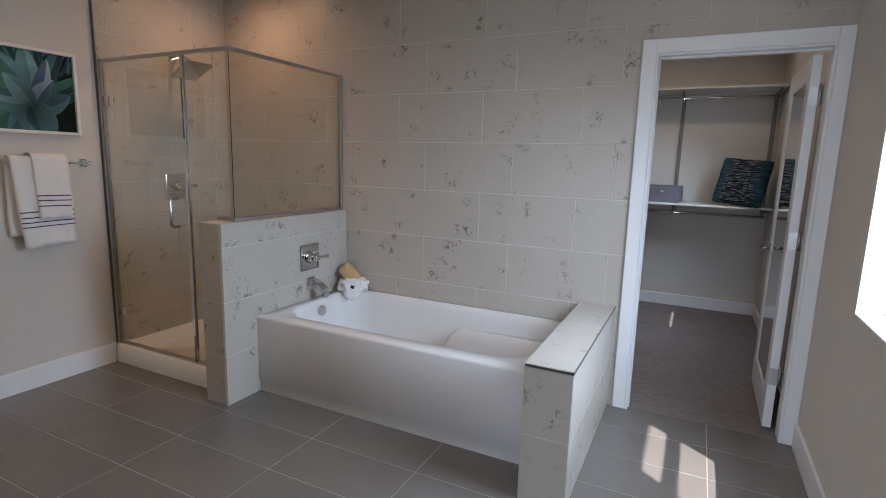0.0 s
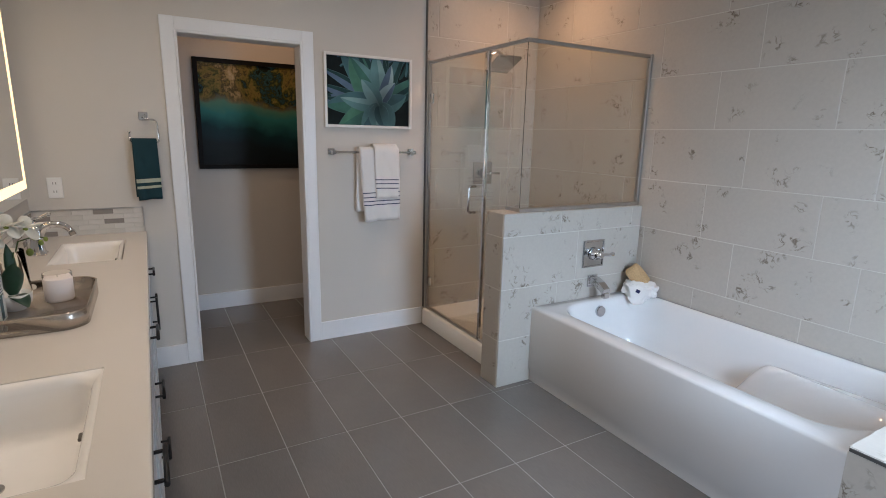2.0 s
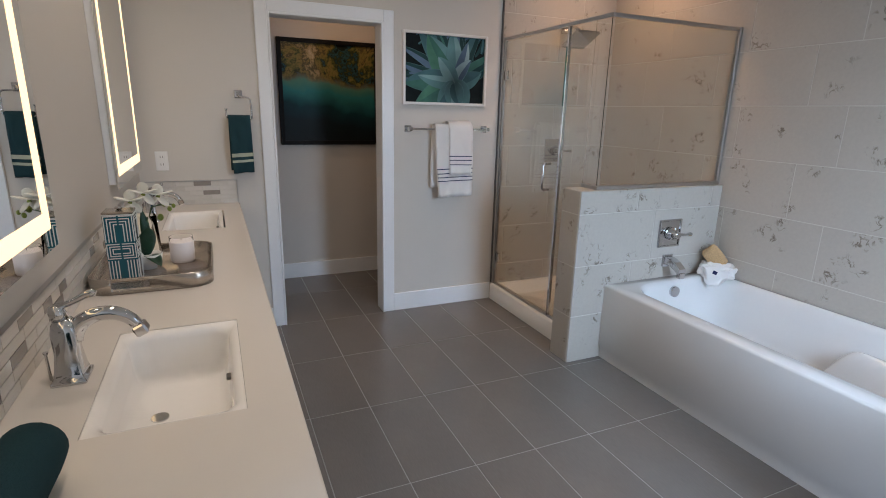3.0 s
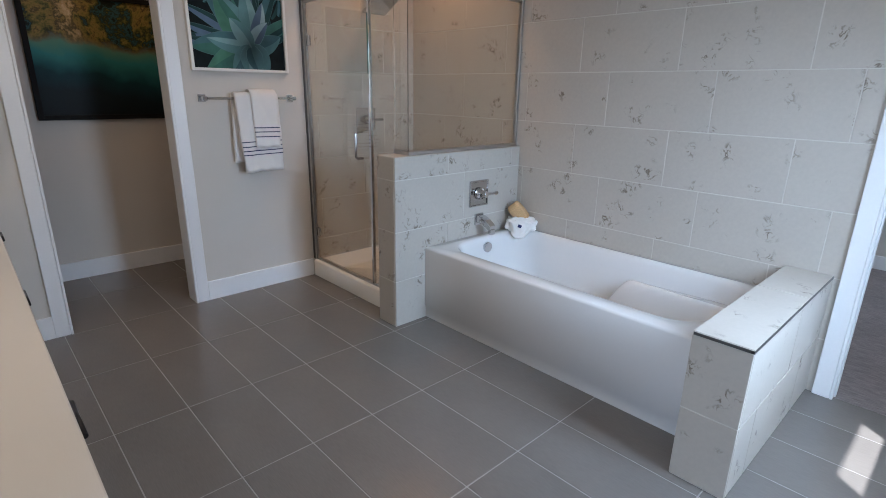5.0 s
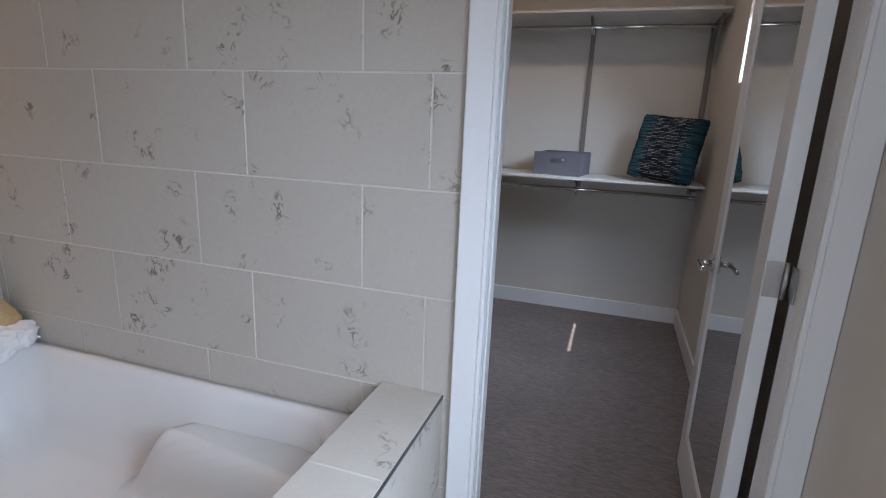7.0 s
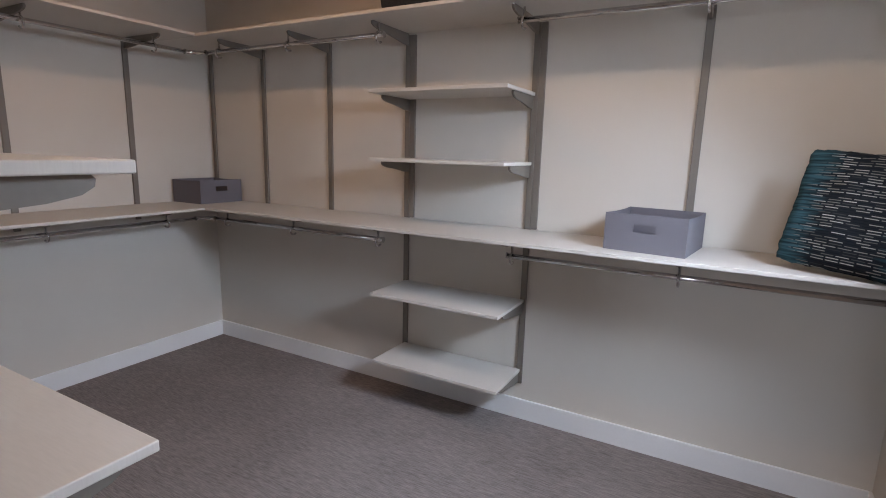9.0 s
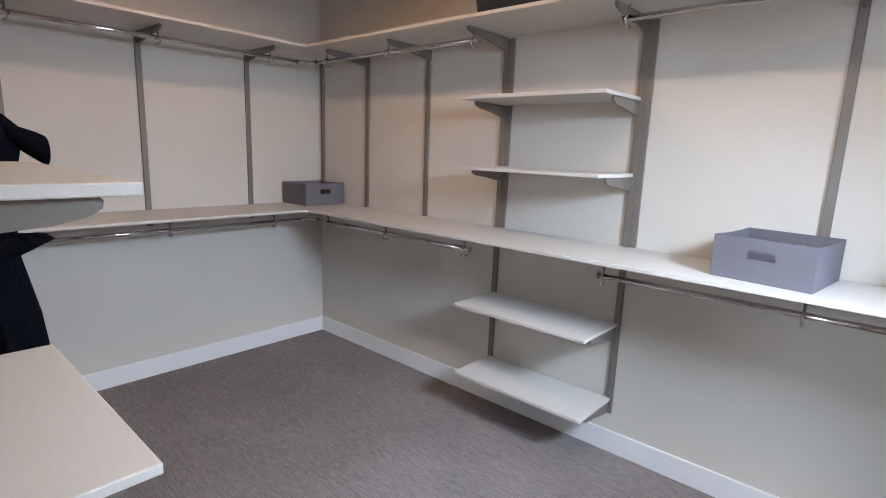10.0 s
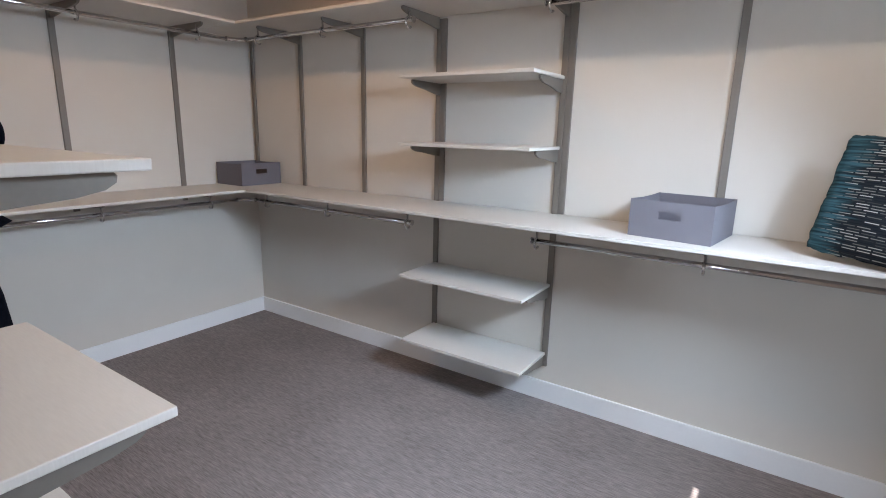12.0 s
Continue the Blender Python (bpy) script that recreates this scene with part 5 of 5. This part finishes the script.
# ---- bath sponge and cloth ----
M_SPONGE = material("sponge", (0.56, 0.37, 0.19), 0.95, 0, 0.25, (), 1.0, 160)
cl = thing("folded_washcloth", (-1.83, 5.14, TZ), "white folded washcloth with a small dark label on the tub rim", "washcloth")
bm = B()
bmesh.ops.create_icosphere(bm, subdivisions=5, radius=1)
for v in bm.verts:
    p = v.co.copy()
    q = Vector([math.copysign(abs(x) ** 0.62, x) for x in p])
    crumple = 0.05 * math.sin(6 * math.atan2(p.y, p.x) + 4 * p.z) + 0.05 * math.sin(7 * p.z + 5 * p.x) + 0.20 * noise.noise(p * 2.4) + 0.10 * noise.noise(p * 5.5)
    w = Vector((q.x * 0.104, q.y * 0.072, q.z * 0.050)) * (1 + crumple)
    if p.y < 0 and p.z < 0.35:
        hang = max(0.0, -p.y) * max(0.0, 1 - abs(p.x + 0.1) * 1.9)
        w.z -= 0.075 * hang * (0.35 - p.z)
        w.y -= 0.010 * hang
    v.co = w
for f in bm.faces:
    f.smooth = True
bm.transform(pose(-1.838, 5.162, TZ + 0.048, 0, 0, 31))
part("cloth", bm, M_TOWEL, cl)
bm = box(B(), (-0.013, -0.0012, -0.011), (0.013, 0.0012, 0.011))
bm.transform(pose(-1.793, 5.090, TZ + 0.052, -22, 20, 36))
part("label", bm, M_NAVY, cl, "small dark woven label")
sp = thing("sponge", (-1.89, 5.18, TZ + 0.07), "golden natural bath sponge on the washcloth", "sponge")
bm = B()
bmesh.ops.create_icosphere(bm, subdivisions=5, radius=1)
for v in bm.verts:
    p = v.co.copy()
    q = Vector([math.copysign(abs(x) ** 0.42, x) for x in p])
    v.co = Vector((q.x * 0.076, q.y * 0.048, q.z * 0.048)) * (1 + 0.06 * noise.noise(p * 2.5) + 0.04 * noise.noise(p * 8.0) - 0.03 * abs(noise.noise(p * 17.0)))
for f in bm.faces:
    f.smooth = True
bm.transform(pose(-1.872, 5.168, TZ + 0.128, -6, 46, 24))
part("sponge_body", bm, M_SPONGE, sp)

# ---- storage boxes ----
M_BIN = material("grey_fabric", (0.145, 0.14, 0.163), 0.9, 0, 0.10, (), 0.5, 380)
M_BINDARK = material("grey_fabric_inside", (0.10, 0.098, 0.115), 0.9, 0, 0.10, (), 0.5, 380)


def slotted_panel(xs, y0, y1, zs):
    """One upright panel with a hand slot in the middle cell."""
    bm = B()
    grid = [[[bm.verts.new((x, y, z)) for z in zs] for x in xs] for y in (y0, y1)]
    for i in range(3):
        for k in range(3):
            if (i, k) != (1, 1):
                for g in grid:
                    bm.faces.new((g[i][k], g[i + 1][k], g[i + 1][k + 1], g[i][k + 1]))
    for loop in ([(i, 0) for i in range(3)] + [(3, k) for k in range(3)] + [(i, 3) for i in (3, 2, 1)] + [(0, k) for k in (3, 2, 1)], [(1, 1), (2, 1), (2, 2), (1, 2)]):
        for p, q in zip(loop, loop[1:] + loop[:1]):
            bm.faces.new((grid[0][p[0]][p[1]], grid[0][q[0]][q[1]], grid[1][q[0]][q[1]], grid[1][p[0]][p[1]]))
    return bm


def storage_box(m, w=0.318, d=0.375, h=0.16):
    s = thing("storage_box", (0, 0, 0), "open grey fabric storage box with a cut-out handle", "storage box", "closet boxes")
    t, hw, z0, z1 = 0.004, 0.047, h * 0.52, h * 0.73
    part("front_panel", slotted_panel((-w / 2, -hw, hw, w / 2), 0, t, (0, z0, z1, h)), M_BIN, s)
    part("back_panel", slotted_panel((-w / 2, -hw, hw, w / 2), d - t, d, (0, z0, z1, h)), M_BIN, s)
    for x in (-w / 2, w / 2 - t):
        bm = B()
        loft(bm, [[Vector((x + o, y, z)) for y, z in ((t, 0), (d - t, 0), (d - t, h), (d * 0.75, h - 0.004), (d * 0.4, h - 0.005), (t, h))] for o in (0, t)], True, True, False)
        part("side_panel", bm, M_BIN, s)
    part("bottom", box(B(), (-w / 2 + t, t, 0), (w / 2 - t, d - t, t)), M_BINDARK, s)
    s.matrix_basis = m
    return s


storage_box(pose(0.012, 7.655, MZ, 0, 0, -7.5), 0.336, 0.345)
storage_box(pose(-2.855, 7.828, MZ, 0, 0, 90.0), 0.340, 0.300)

# ---- pillow ----


def pillow_material():
    m = material("pillow_weave", (0.012, 0.014, 0.018), 0.95, 0, 0.3, (), 0.6, 300, 0, 0.1)
    n, link = m.node_tree.nodes, m.node_tree.links.new
    b = n["Principled BSDF"]
    co = n.new("ShaderNodeTexCoord")
    sep = n.new("ShaderNodeSeparateXYZ")
    link(co.outputs["Object"], sep.inputs[0])
    brick = n.new("ShaderNodeTexBrick")
    brick.offset, brick.offset_frequency = 0.37, 3
    brick.inputs["Scale"].default_value = 1.0
    brick.inputs["Brick Width"].default_value, brick.inputs["Row Height"].default_value, brick.inputs["Mortar Size"].default_value = 0.046, 0.0095, 0.0034
    brick.inputs["Color1"].default_value, brick.inputs["Color2"].default_value = (0.008, 0.011, 0.015, 1), (0.46, 0.45, 0.41, 1)
    brick.inputs["Mortar"].default_value = (0.012, 0.014, 0.018, 1)
    brick.inputs["Bias"].default_value = -0.25
    xz = n.new("ShaderNodeCombineXYZ")
    link(sep.outputs[0], xz.inputs[0])
    link(sep.outputs[2], xz.inputs[1])
    link(xz.outputs[0], brick.inputs[0])
    mp = n.new("ShaderNodeMapping")
    mp.inputs["Scale"].default_value = (6, 6, 110)
    link(co.outputs["Object"], mp.inputs[0])
    st = n.new("ShaderNodeTexNoise")
    st.inputs["Scale"].default_value = 1.0
    link(mp.outputs[0], st.inputs[0])
    ab = n.new("ShaderNodeMath")
    ab.operation = "ABSOLUTE"
    link(sep.outputs[0], ab.inputs[0])
    ma = n.new("ShaderNodeMath")
    ma.operation = "MULTIPLY_ADD"
    ma.inputs[1].default_value = 0.16
    link(st.outputs[0], ma.inputs[0])
    link(ab.outputs[0], ma.inputs[2])
    rg = n.new("ShaderNodeMapRange")
    rg.inputs[1].default_value, rg.inputs[2].default_value = 0.180, 0.250
    link(ma.outputs[0], rg.inputs[0])
    mx = n.new("ShaderNodeMix")
    mx.data_type = "RGBA"
    hue = n.new("ShaderNodeValToRGB")
    hue.color_ramp.elements[0].color, hue.color_ramp.elements[1].color = (0.028, 0.074, 0.092, 1), (0.015, 0.043, 0.055, 1)
    spot = n.new("ShaderNodeMapRange")
    spot.inputs[1].default_value, spot.inputs[2].default_value = -0.2, 0.2
    link(sep.outputs[0], spot.inputs[0])
    link(spot.outputs[0], hue.inputs[0])
    worn = n.new("ShaderNodeMapRange")
    worn.inputs[1].default_value, worn.inputs[2].default_value, worn.inputs[3].default_value, worn.inputs[4].default_value = 0.35, 0.65, 0.45, 1.35
    link(st.outputs[0], worn.inputs[0])
    tone = n.new("ShaderNodeVectorMath")
    tone.operation = "SCALE"
    link(hue.outputs[0], tone.inputs[0])
    link(worn.outputs[0], tone.inputs["Scale"])
    link(tone.outputs[0], mx.inputs[7])
    link(rg.outputs[0], mx.inputs[0])
    link(brick.outputs[0], mx.inputs[6])
    link(mx.outputs[2], b.inputs["Base Color"])
    return m


pil = thing("throw_pillow", (0, 0, 0), "teal and black woven throw pillow leaning in the corner", "pillow")
bm = B()
nn, half = 36, 0.228
layers = []
for s in (-1, 1):
    g = []
    for i in range(nn + 1):
        row = []
        for j in range(nn + 1):
            u, v = 2 * i / nn - 1, 2 * j / nn - 1
            puff = max((1 - u * u) * (1 - v * v), 0) ** 0.42
            pin = 1 - 0.06 * (1 - abs(u) ** 2) * abs(v) ** 4 - 0.06 * (1 - abs(v) ** 2) * abs(u) ** 4
            pin *= 1 - 0.075 * (u * v) ** 4
            edge = max(abs(u), abs(v)) ** 6
            pin *= 1 + edge * (0.030 * noise.noise(Vector((u * 5.0, v * 5.0, 4.0))) + 0.022 * noise.noise(Vector((u * 13.0, v * 13.0, 1.0))))
            crease = 0.016 * noise.noise(Vector((u * 2.6, v * 2.6, s))) * puff + 0.012 * edge * noise.noise(Vector((u * 9.0, v * 9.0, 7.0)))
            crease -= 0.020 * puff * max(u, 0) * math.exp(-((v - 0.22 + 0.5 * (u - 0.8)) / 0.07) ** 2) * -s
            row.append(bm.verts.new((u * half * pin, s * (0.074 * puff + 0.002) + crease, half + v * half * pin)))
        g.append(row)
    layers.append(g)
for g in layers:
    for i in range(nn):
        for j in range(nn):
            bm.faces.new((g[i][j], g[i + 1][j], g[i + 1][j + 1], g[i][j + 1])).smooth = True
rim = [(i, 0) for i in range(nn)] + [(nn, j) for j in range(nn)] + [(i, nn) for i in range(nn, 0, -1)] + [(0, j) for j in range(nn, 0, -1)]
for a, b in zip(rim, rim[1:] + rim[:1]):
    bm.faces.new((layers[0][a[0]][a[1]], layers[0][b[0]][b[1]], layers[1][b[0]][b[1]], layers[1][a[0]][a[1]]))
part("cover", bm, pillow_material(), pil)
pil.matrix_basis = pose(0.675, 7.60, MZ + 0.004, -16, 4, -27)

# ---- dark basket on the top shelf ----
M_DARKBIN = material("dark_woven", (0.03, 0.032, 0.036), 0.9, 0, 0.5, (30, 30, 90), 0.6, 3)
bk = thing("dark_basket", (-1.14, 7.75, TZZ), "dark woven basket on the top shelf", "basket")
bm = B()
loft(bm, [rounded(-1.31, -0.97, 7.60, 7.86, TZZ, 0.03), rounded(-1.33, -0.95, 7.58, 7.88, TZZ + 0.17, 0.03), rounded(-1.322, -0.958, 7.588, 7.872, TZZ + 0.17, 0.03), rounded(-1.30, -0.98, 7.61, 7.85, TZZ + 0.008, 0.03)], True, True)
part("basket_body", bm, M_DARKBIN, bk)

# ---- dress on a hanger ----
M_BLACK = material("black_cloth", (0.0035, 0.004, 0.0065), 0.95, 0, 0.4, (), 0.5, 200, 0, 0.03)
DXP, DYP = -1.22, 5.66
hg = thing("clothes_hanger", (DXP, DYP, 1.9), "white clothes hanger on the hanging rod", "hanger")
hz = 1.565
ROD_Z = RZ2 - 0.02
bm = tube(B(), [(DXP, DYP, hz + 0.03), (DXP, DYP, ROD_Z - 0.10), (DXP, DYP + 0.015, ROD_Z - 0.03), (DXP, DYP + 0.02, ROD_Z + 0.005), (DXP, DYP + 0.03, ROD_Z + 0.018), (DXP, DYP + 0.045, ROD_Z + 0.016), (DXP, DYP + 0.056, ROD_Z)], 0.0025, 8)
part("hook", bm, M_CHROME, hg)
part("arms", tube(B(), [(DXP, DYP - 0.12, hz - 0.035), (DXP, DYP - 0.05, hz + 0.01), (DXP, DYP, hz + 0.03), (DXP, DYP + 0.05, hz + 0.01), (DXP, DYP + 0.11, hz - 0.03)], 0.007, 8), M_PLASTIC, hg)
dr = thing("black_dress", (DXP, DYP, 0.55), "black short-sleeved dress on a hanger", "dress")


def dress_ring(z, hw, th, shift=0.0, ripple=0.0, n=112):
    out = []
    for k in range(n):
        a = 2 * math.pi * k / n
        r = 1 + ripple * (math.sin(13 * a + 2 * z) + 0.5 * math.sin(21 * a + 5 * z))
        out.append(Vector((DXP + th * r * math.cos(a), DYP + shift + hw * math.sin(a) * (1 + 0.3 * ripple * math.sin(5 * a)), z)))
    return out


bm = B()
loft(bm, [dress_ring(1.60, 0.06, 0.02), dress_ring(1.585, 0.11, 0.035), dress_ring(1.55, 0.145, 0.045), dress_ring(1.45, 0.125, 0.05), dress_ring(1.33, 0.11, 0.05, 0, 0.1), dress_ring(1.27, 0.108, 0.05, 0, 0.15)], False)
part("bodice", bm, M_BLACK, dr)
bm = B()
loft(bm, [dress_ring(1.29, 0.112, 0.055, 0, 0.12), dress_ring(1.30, 0.160, 0.062, 0, 0.16), dress_ring(1.285, 0.176, 0.065, 0, 0.18), dress_ring(1.25, 0.11, 0.05, 0, 0.12)], False)
part("peplum", bm, M_BLACK, dr)
bm = B()
loft(bm, [dress_ring(1.27, 0.106, 0.05, 0, 0.12), dress_ring(1.1, 0.136, 0.06, 0, 0.16), dress_ring(0.9, 0.150, 0.07, 0, 0.26), dress_ring(0.62, 0.165, 0.075, 0, 0.32)], True)
part("skirt", bm, M_BLACK, dr)
for s in (-1, 1):
    bm = B()
    loft(bm, [[Vector((DXP + 0.042 * w * math.cos(a), DYP + s * (0.11 + 0.075 * u), 1.545 - 0.042 * u + 0.023 * (1 + 0.35 * u) * w * math.sin(a))) for a in [2 * math.pi * k / 16 for k in range(16)]] for u, w in ((0, 0.9), (0.4, 1.1), (0.8, 1.2), (1.0, 1.15))], True)
    part("sleeve", bm, M_BLACK, dr)

# ---- ceiling lamps, the two added fills among them ----
for lx, ly, watts, hue in DOWNLIGHTS_AND_FILLS:
    d = thing("downlight", (lx, ly, CEIL), "white recessed ceiling downlight, out of view, two of them added as fill", "ceiling light", "downlights")
    bm = B()
    loft(bm, [[Vector((lx + r * math.cos(2 * math.pi * k / 32), ly + r * math.sin(2 * math.pi * k / 32), z)) for k in range(32)] for r, z in ((0.085, CEIL), (0.083, CEIL - 0.006), (0.07, CEIL - 0.007), (0.062, CEIL - 0.002))], False)
    part("trim_ring", bm, M_TRIM, d)
    part("lamp_face", tube(B(), [(lx, ly, CEIL - 0.003), (lx, ly, CEIL - 0.0005)], 0.060, 32), M_LAMP, d, "glowing warm lamp face")


# ---- tiles ----
def cells(a0, a1, first, pitch):
    """The pieces of a0 to a1, cut at first + k * pitch."""
    cuts = [a0]
    k = math.ceil((a0 - first) / pitch + 1e-6)
    while first + k * pitch < a1 - 1e-6:
        if first + k * pitch - cuts[-1] > 0.012:
            cuts.append(first + k * pitch)
        k += 1
    if a1 - cuts[-1] < 0.012 and len(cuts) > 1:
        cuts.pop()
    return list(zip(cuts, cuts[1:] + [a1]))


TILE_MESHES = {}


def tile(parent, lo, hi, mat, name="tile", bevel=0.0012):
    """One tile; alike tiles share a mesh. The object sits at the tile's middle."""
    lo, hi = Vector(lo), Vector(hi)
    size = tuple(round(v, 4) for v in (hi - lo))
    key = (size, mat.name)
    if key not in TILE_MESHES:
        bm = box(B(), -Vector(size) / 2, Vector(size) / 2, bevel, 1)
        TILE_MESHES[key] = mesh_of(name, bm, mat)
    ob = new(name, TILE_MESHES[key])
    ob.location = (lo + hi) / 2
    adopt(ob, parent)
    return ob


G = 0.0024
TZ0, TPH, TPW = 0.608 - 2 * 0.3185, 0.3185, 0.618


def tile_north(x0, x1, z0, z1, hole):
    z = TZ0
    while z < z1:
        lo, hi = max(z, z0), min(z + TPH, z1)
        odd = round((z - TZ0) / TPH) % 2
        first = -1.315 if odd == 0 else -1.525
        if hi - lo > 0.012:
            for a, b in cells(x0, x1, first, TPW):
                if hole and b > hole[0] and a < hole[1] and lo < hole[2]:
                    if a < hole[0] - 0.02:
                        tile(wall_north, (a + G, NY, lo + G), (hole[0], NY + 0.0115, hi - G), M_TILE)
                    if b > hole[1] + 0.02:
                        tile(wall_north, (hole[1], NY, lo + G), (b - G, NY + 0.0115, hi - G), M_TILE)
                    if hi > hole[2] + 0.02:
                        tile(wall_north, (max(a + G, hole[0]), NY, hole[2]), (min(b - G, hole[1]), NY + 0.0115, hi - G), M_TILE)
                else:
                    tile(wall_north, (a + G, NY, lo + G), (b - G, NY + 0.0115, hi - G), M_TILE)
        z += TPH


tile_north(TWX, EXB, 0.0, CEIL, (DOOR_X0 - 0.02, DOOR_X1 + 0.02, DOOR_Z + 0.02))
# shower side wall
structure("shower_grout_bed", box(B(), (WX, 4.242, 0.0), (TWX - 0.0022, NY, CEIL)), M_GROUT, "grout bed behind the shower tiles")
z = TZ0
while z < CEIL:
    lo, hi = max(z, 0.0), min(z + TPH, CEIL)
    odd = round((z - TZ0) / TPH) % 2
    for a, b in cells(4.242, NY, 4.95 if odd else 4.74, TPW):
        tile(wall_west, (WX + 0.004, a + G, lo + G), (TWX, b - G, hi - G), M_TILE)
    z += TPH
structure("trim_shower_edge", box(B(), (WX, 4.234, 0.136), (TWX + 0.001, 4.241, CEIL)), M_DARKTRIM, "dark metal edge profile beside the tiles")
# knee wall
for z0, z1, odd in ((0.0, 0.30, 0), (0.30, 0.615, 1), (0.615, 0.93, 0), (0.93, KZ, 1)):
    for a, b in cells(KY0, NY, 4.70 if odd == 0 else 5.17, TPW):
        tile(knee, (KX - 0.0115 + 0.0125, a + G, z0 + G), (KX + 0.0125, b - G, z1 - G), M_TILE)
    tile(knee, (KW0, KY0, z0 + G), (KX + 0.0005, KY0 + 0.0115, z1 - G), M_TILE)
    for a, b in cells(KY0 + 0.0125, NY, 4.70 if odd == 0 else 5.17, TPW):
        tile(knee, (KW0, a + G, z0 + G), (KW0 + 0.0115, b - G, z1 - G), M_TILE)
for a, b in ((KY0, 4.74), (4.74, NY)):
    tile(knee, (KW0, a + G, KZ - 0.0115), (KX + 0.0125, b - G, KZ), M_TILE)
# pony wall
for z0, z1 in ((0.0, 0.305), (0.305, PZ - 0.0145)):
    tile(pony, (PX0, PY0, z0 + G), (PX1 - 0.0005, PY0 + 0.0115, z1 - G), M_TILE)
    for a, b in cells(PY0 + 0.0115, NY, 4.95 if z0 == 0 else 4.73, TPW):
        tile(pony, (PX1 - 0.0115, a + G, z0 + G), (PX1, b - G, z1 - G), M_TILE)
    tile(pony, (PX0, PY0 + 0.0125, z0 + G), (PX0 + 0.0115, TY0 - 0.002, z1 - G), M_TILE)
for a, b in ((PY0 + 0.001, 4.83), (4.83, NY)):
    tile(pony, (PX0, a + G, PZ - 0.0115), (PX1 - 0.001, b - G, PZ), M_TILE)
tile(pony, (PX0, TY0 - 0.002, TZ + 0.004), (PX0 + 0.0115, NY, PZ - 0.0125), M_TILE)
# mosaic strips of the splash
rng = random.Random(11)
MOS = [M_MOS_A, M_MOS_A, M_MOS_C, M_MOS_C, M_MOS_A, M_MOS_C, M_MOS_A, M_MOS_B]
for axis, u0, u1, owner in (("x", VX0 + 0.014, VX1 - 0.021, splash), ("y", SY + 0.015, VF - 0.012, splash_side)):
    for k in range(5):
        z0, z1 = CZ + 0.001 + 0.0288 * k, CZ + 0.0288 * (k + 1) - 0.001
        u = u0
        while u < u1 - 0.004:
            e = min(u + rng.choice((0.075, 0.10, 0.10, 0.10, 0.15)), u1)
            if u1 - e < 0.02:
                e = u1
            mm = rng.choice(MOS)
            if axis == "x":
                tile(owner, (u + 0.001, SY + 0.004, z0), (e - 0.001, SY + 0.0095, z1), mm, "mosaic_tile", 0.0006)
            else:
                tile(owner, (WX + 0.004, u + 0.001, z0), (WX + 0.0095, e - 0.001, z1), mm, "mosaic_tile", 0.0006)
            u = e
# floor
for a, b in cells(WCX, EXB, -1.93, 0.6155):
    for c, d in cells(0.40, CS - 0.07, 3.163, 0.305):
        if (a < -0.2 and d < 1.72) or (b <= WX - 0.12 and (d < 2.2 or c > 4.2)):
            continue
        if (b < KX and c > CURB_Y) or (KX <= a and b < PX1 and c > TY0 + 0.05):
            continue
        tile(floor, (a + 0.0026, c + 0.0026, -0.010), (b - 0.0026, d - 0.0026, 0.0), M_FLOOR, "floor_tile", 0.001)
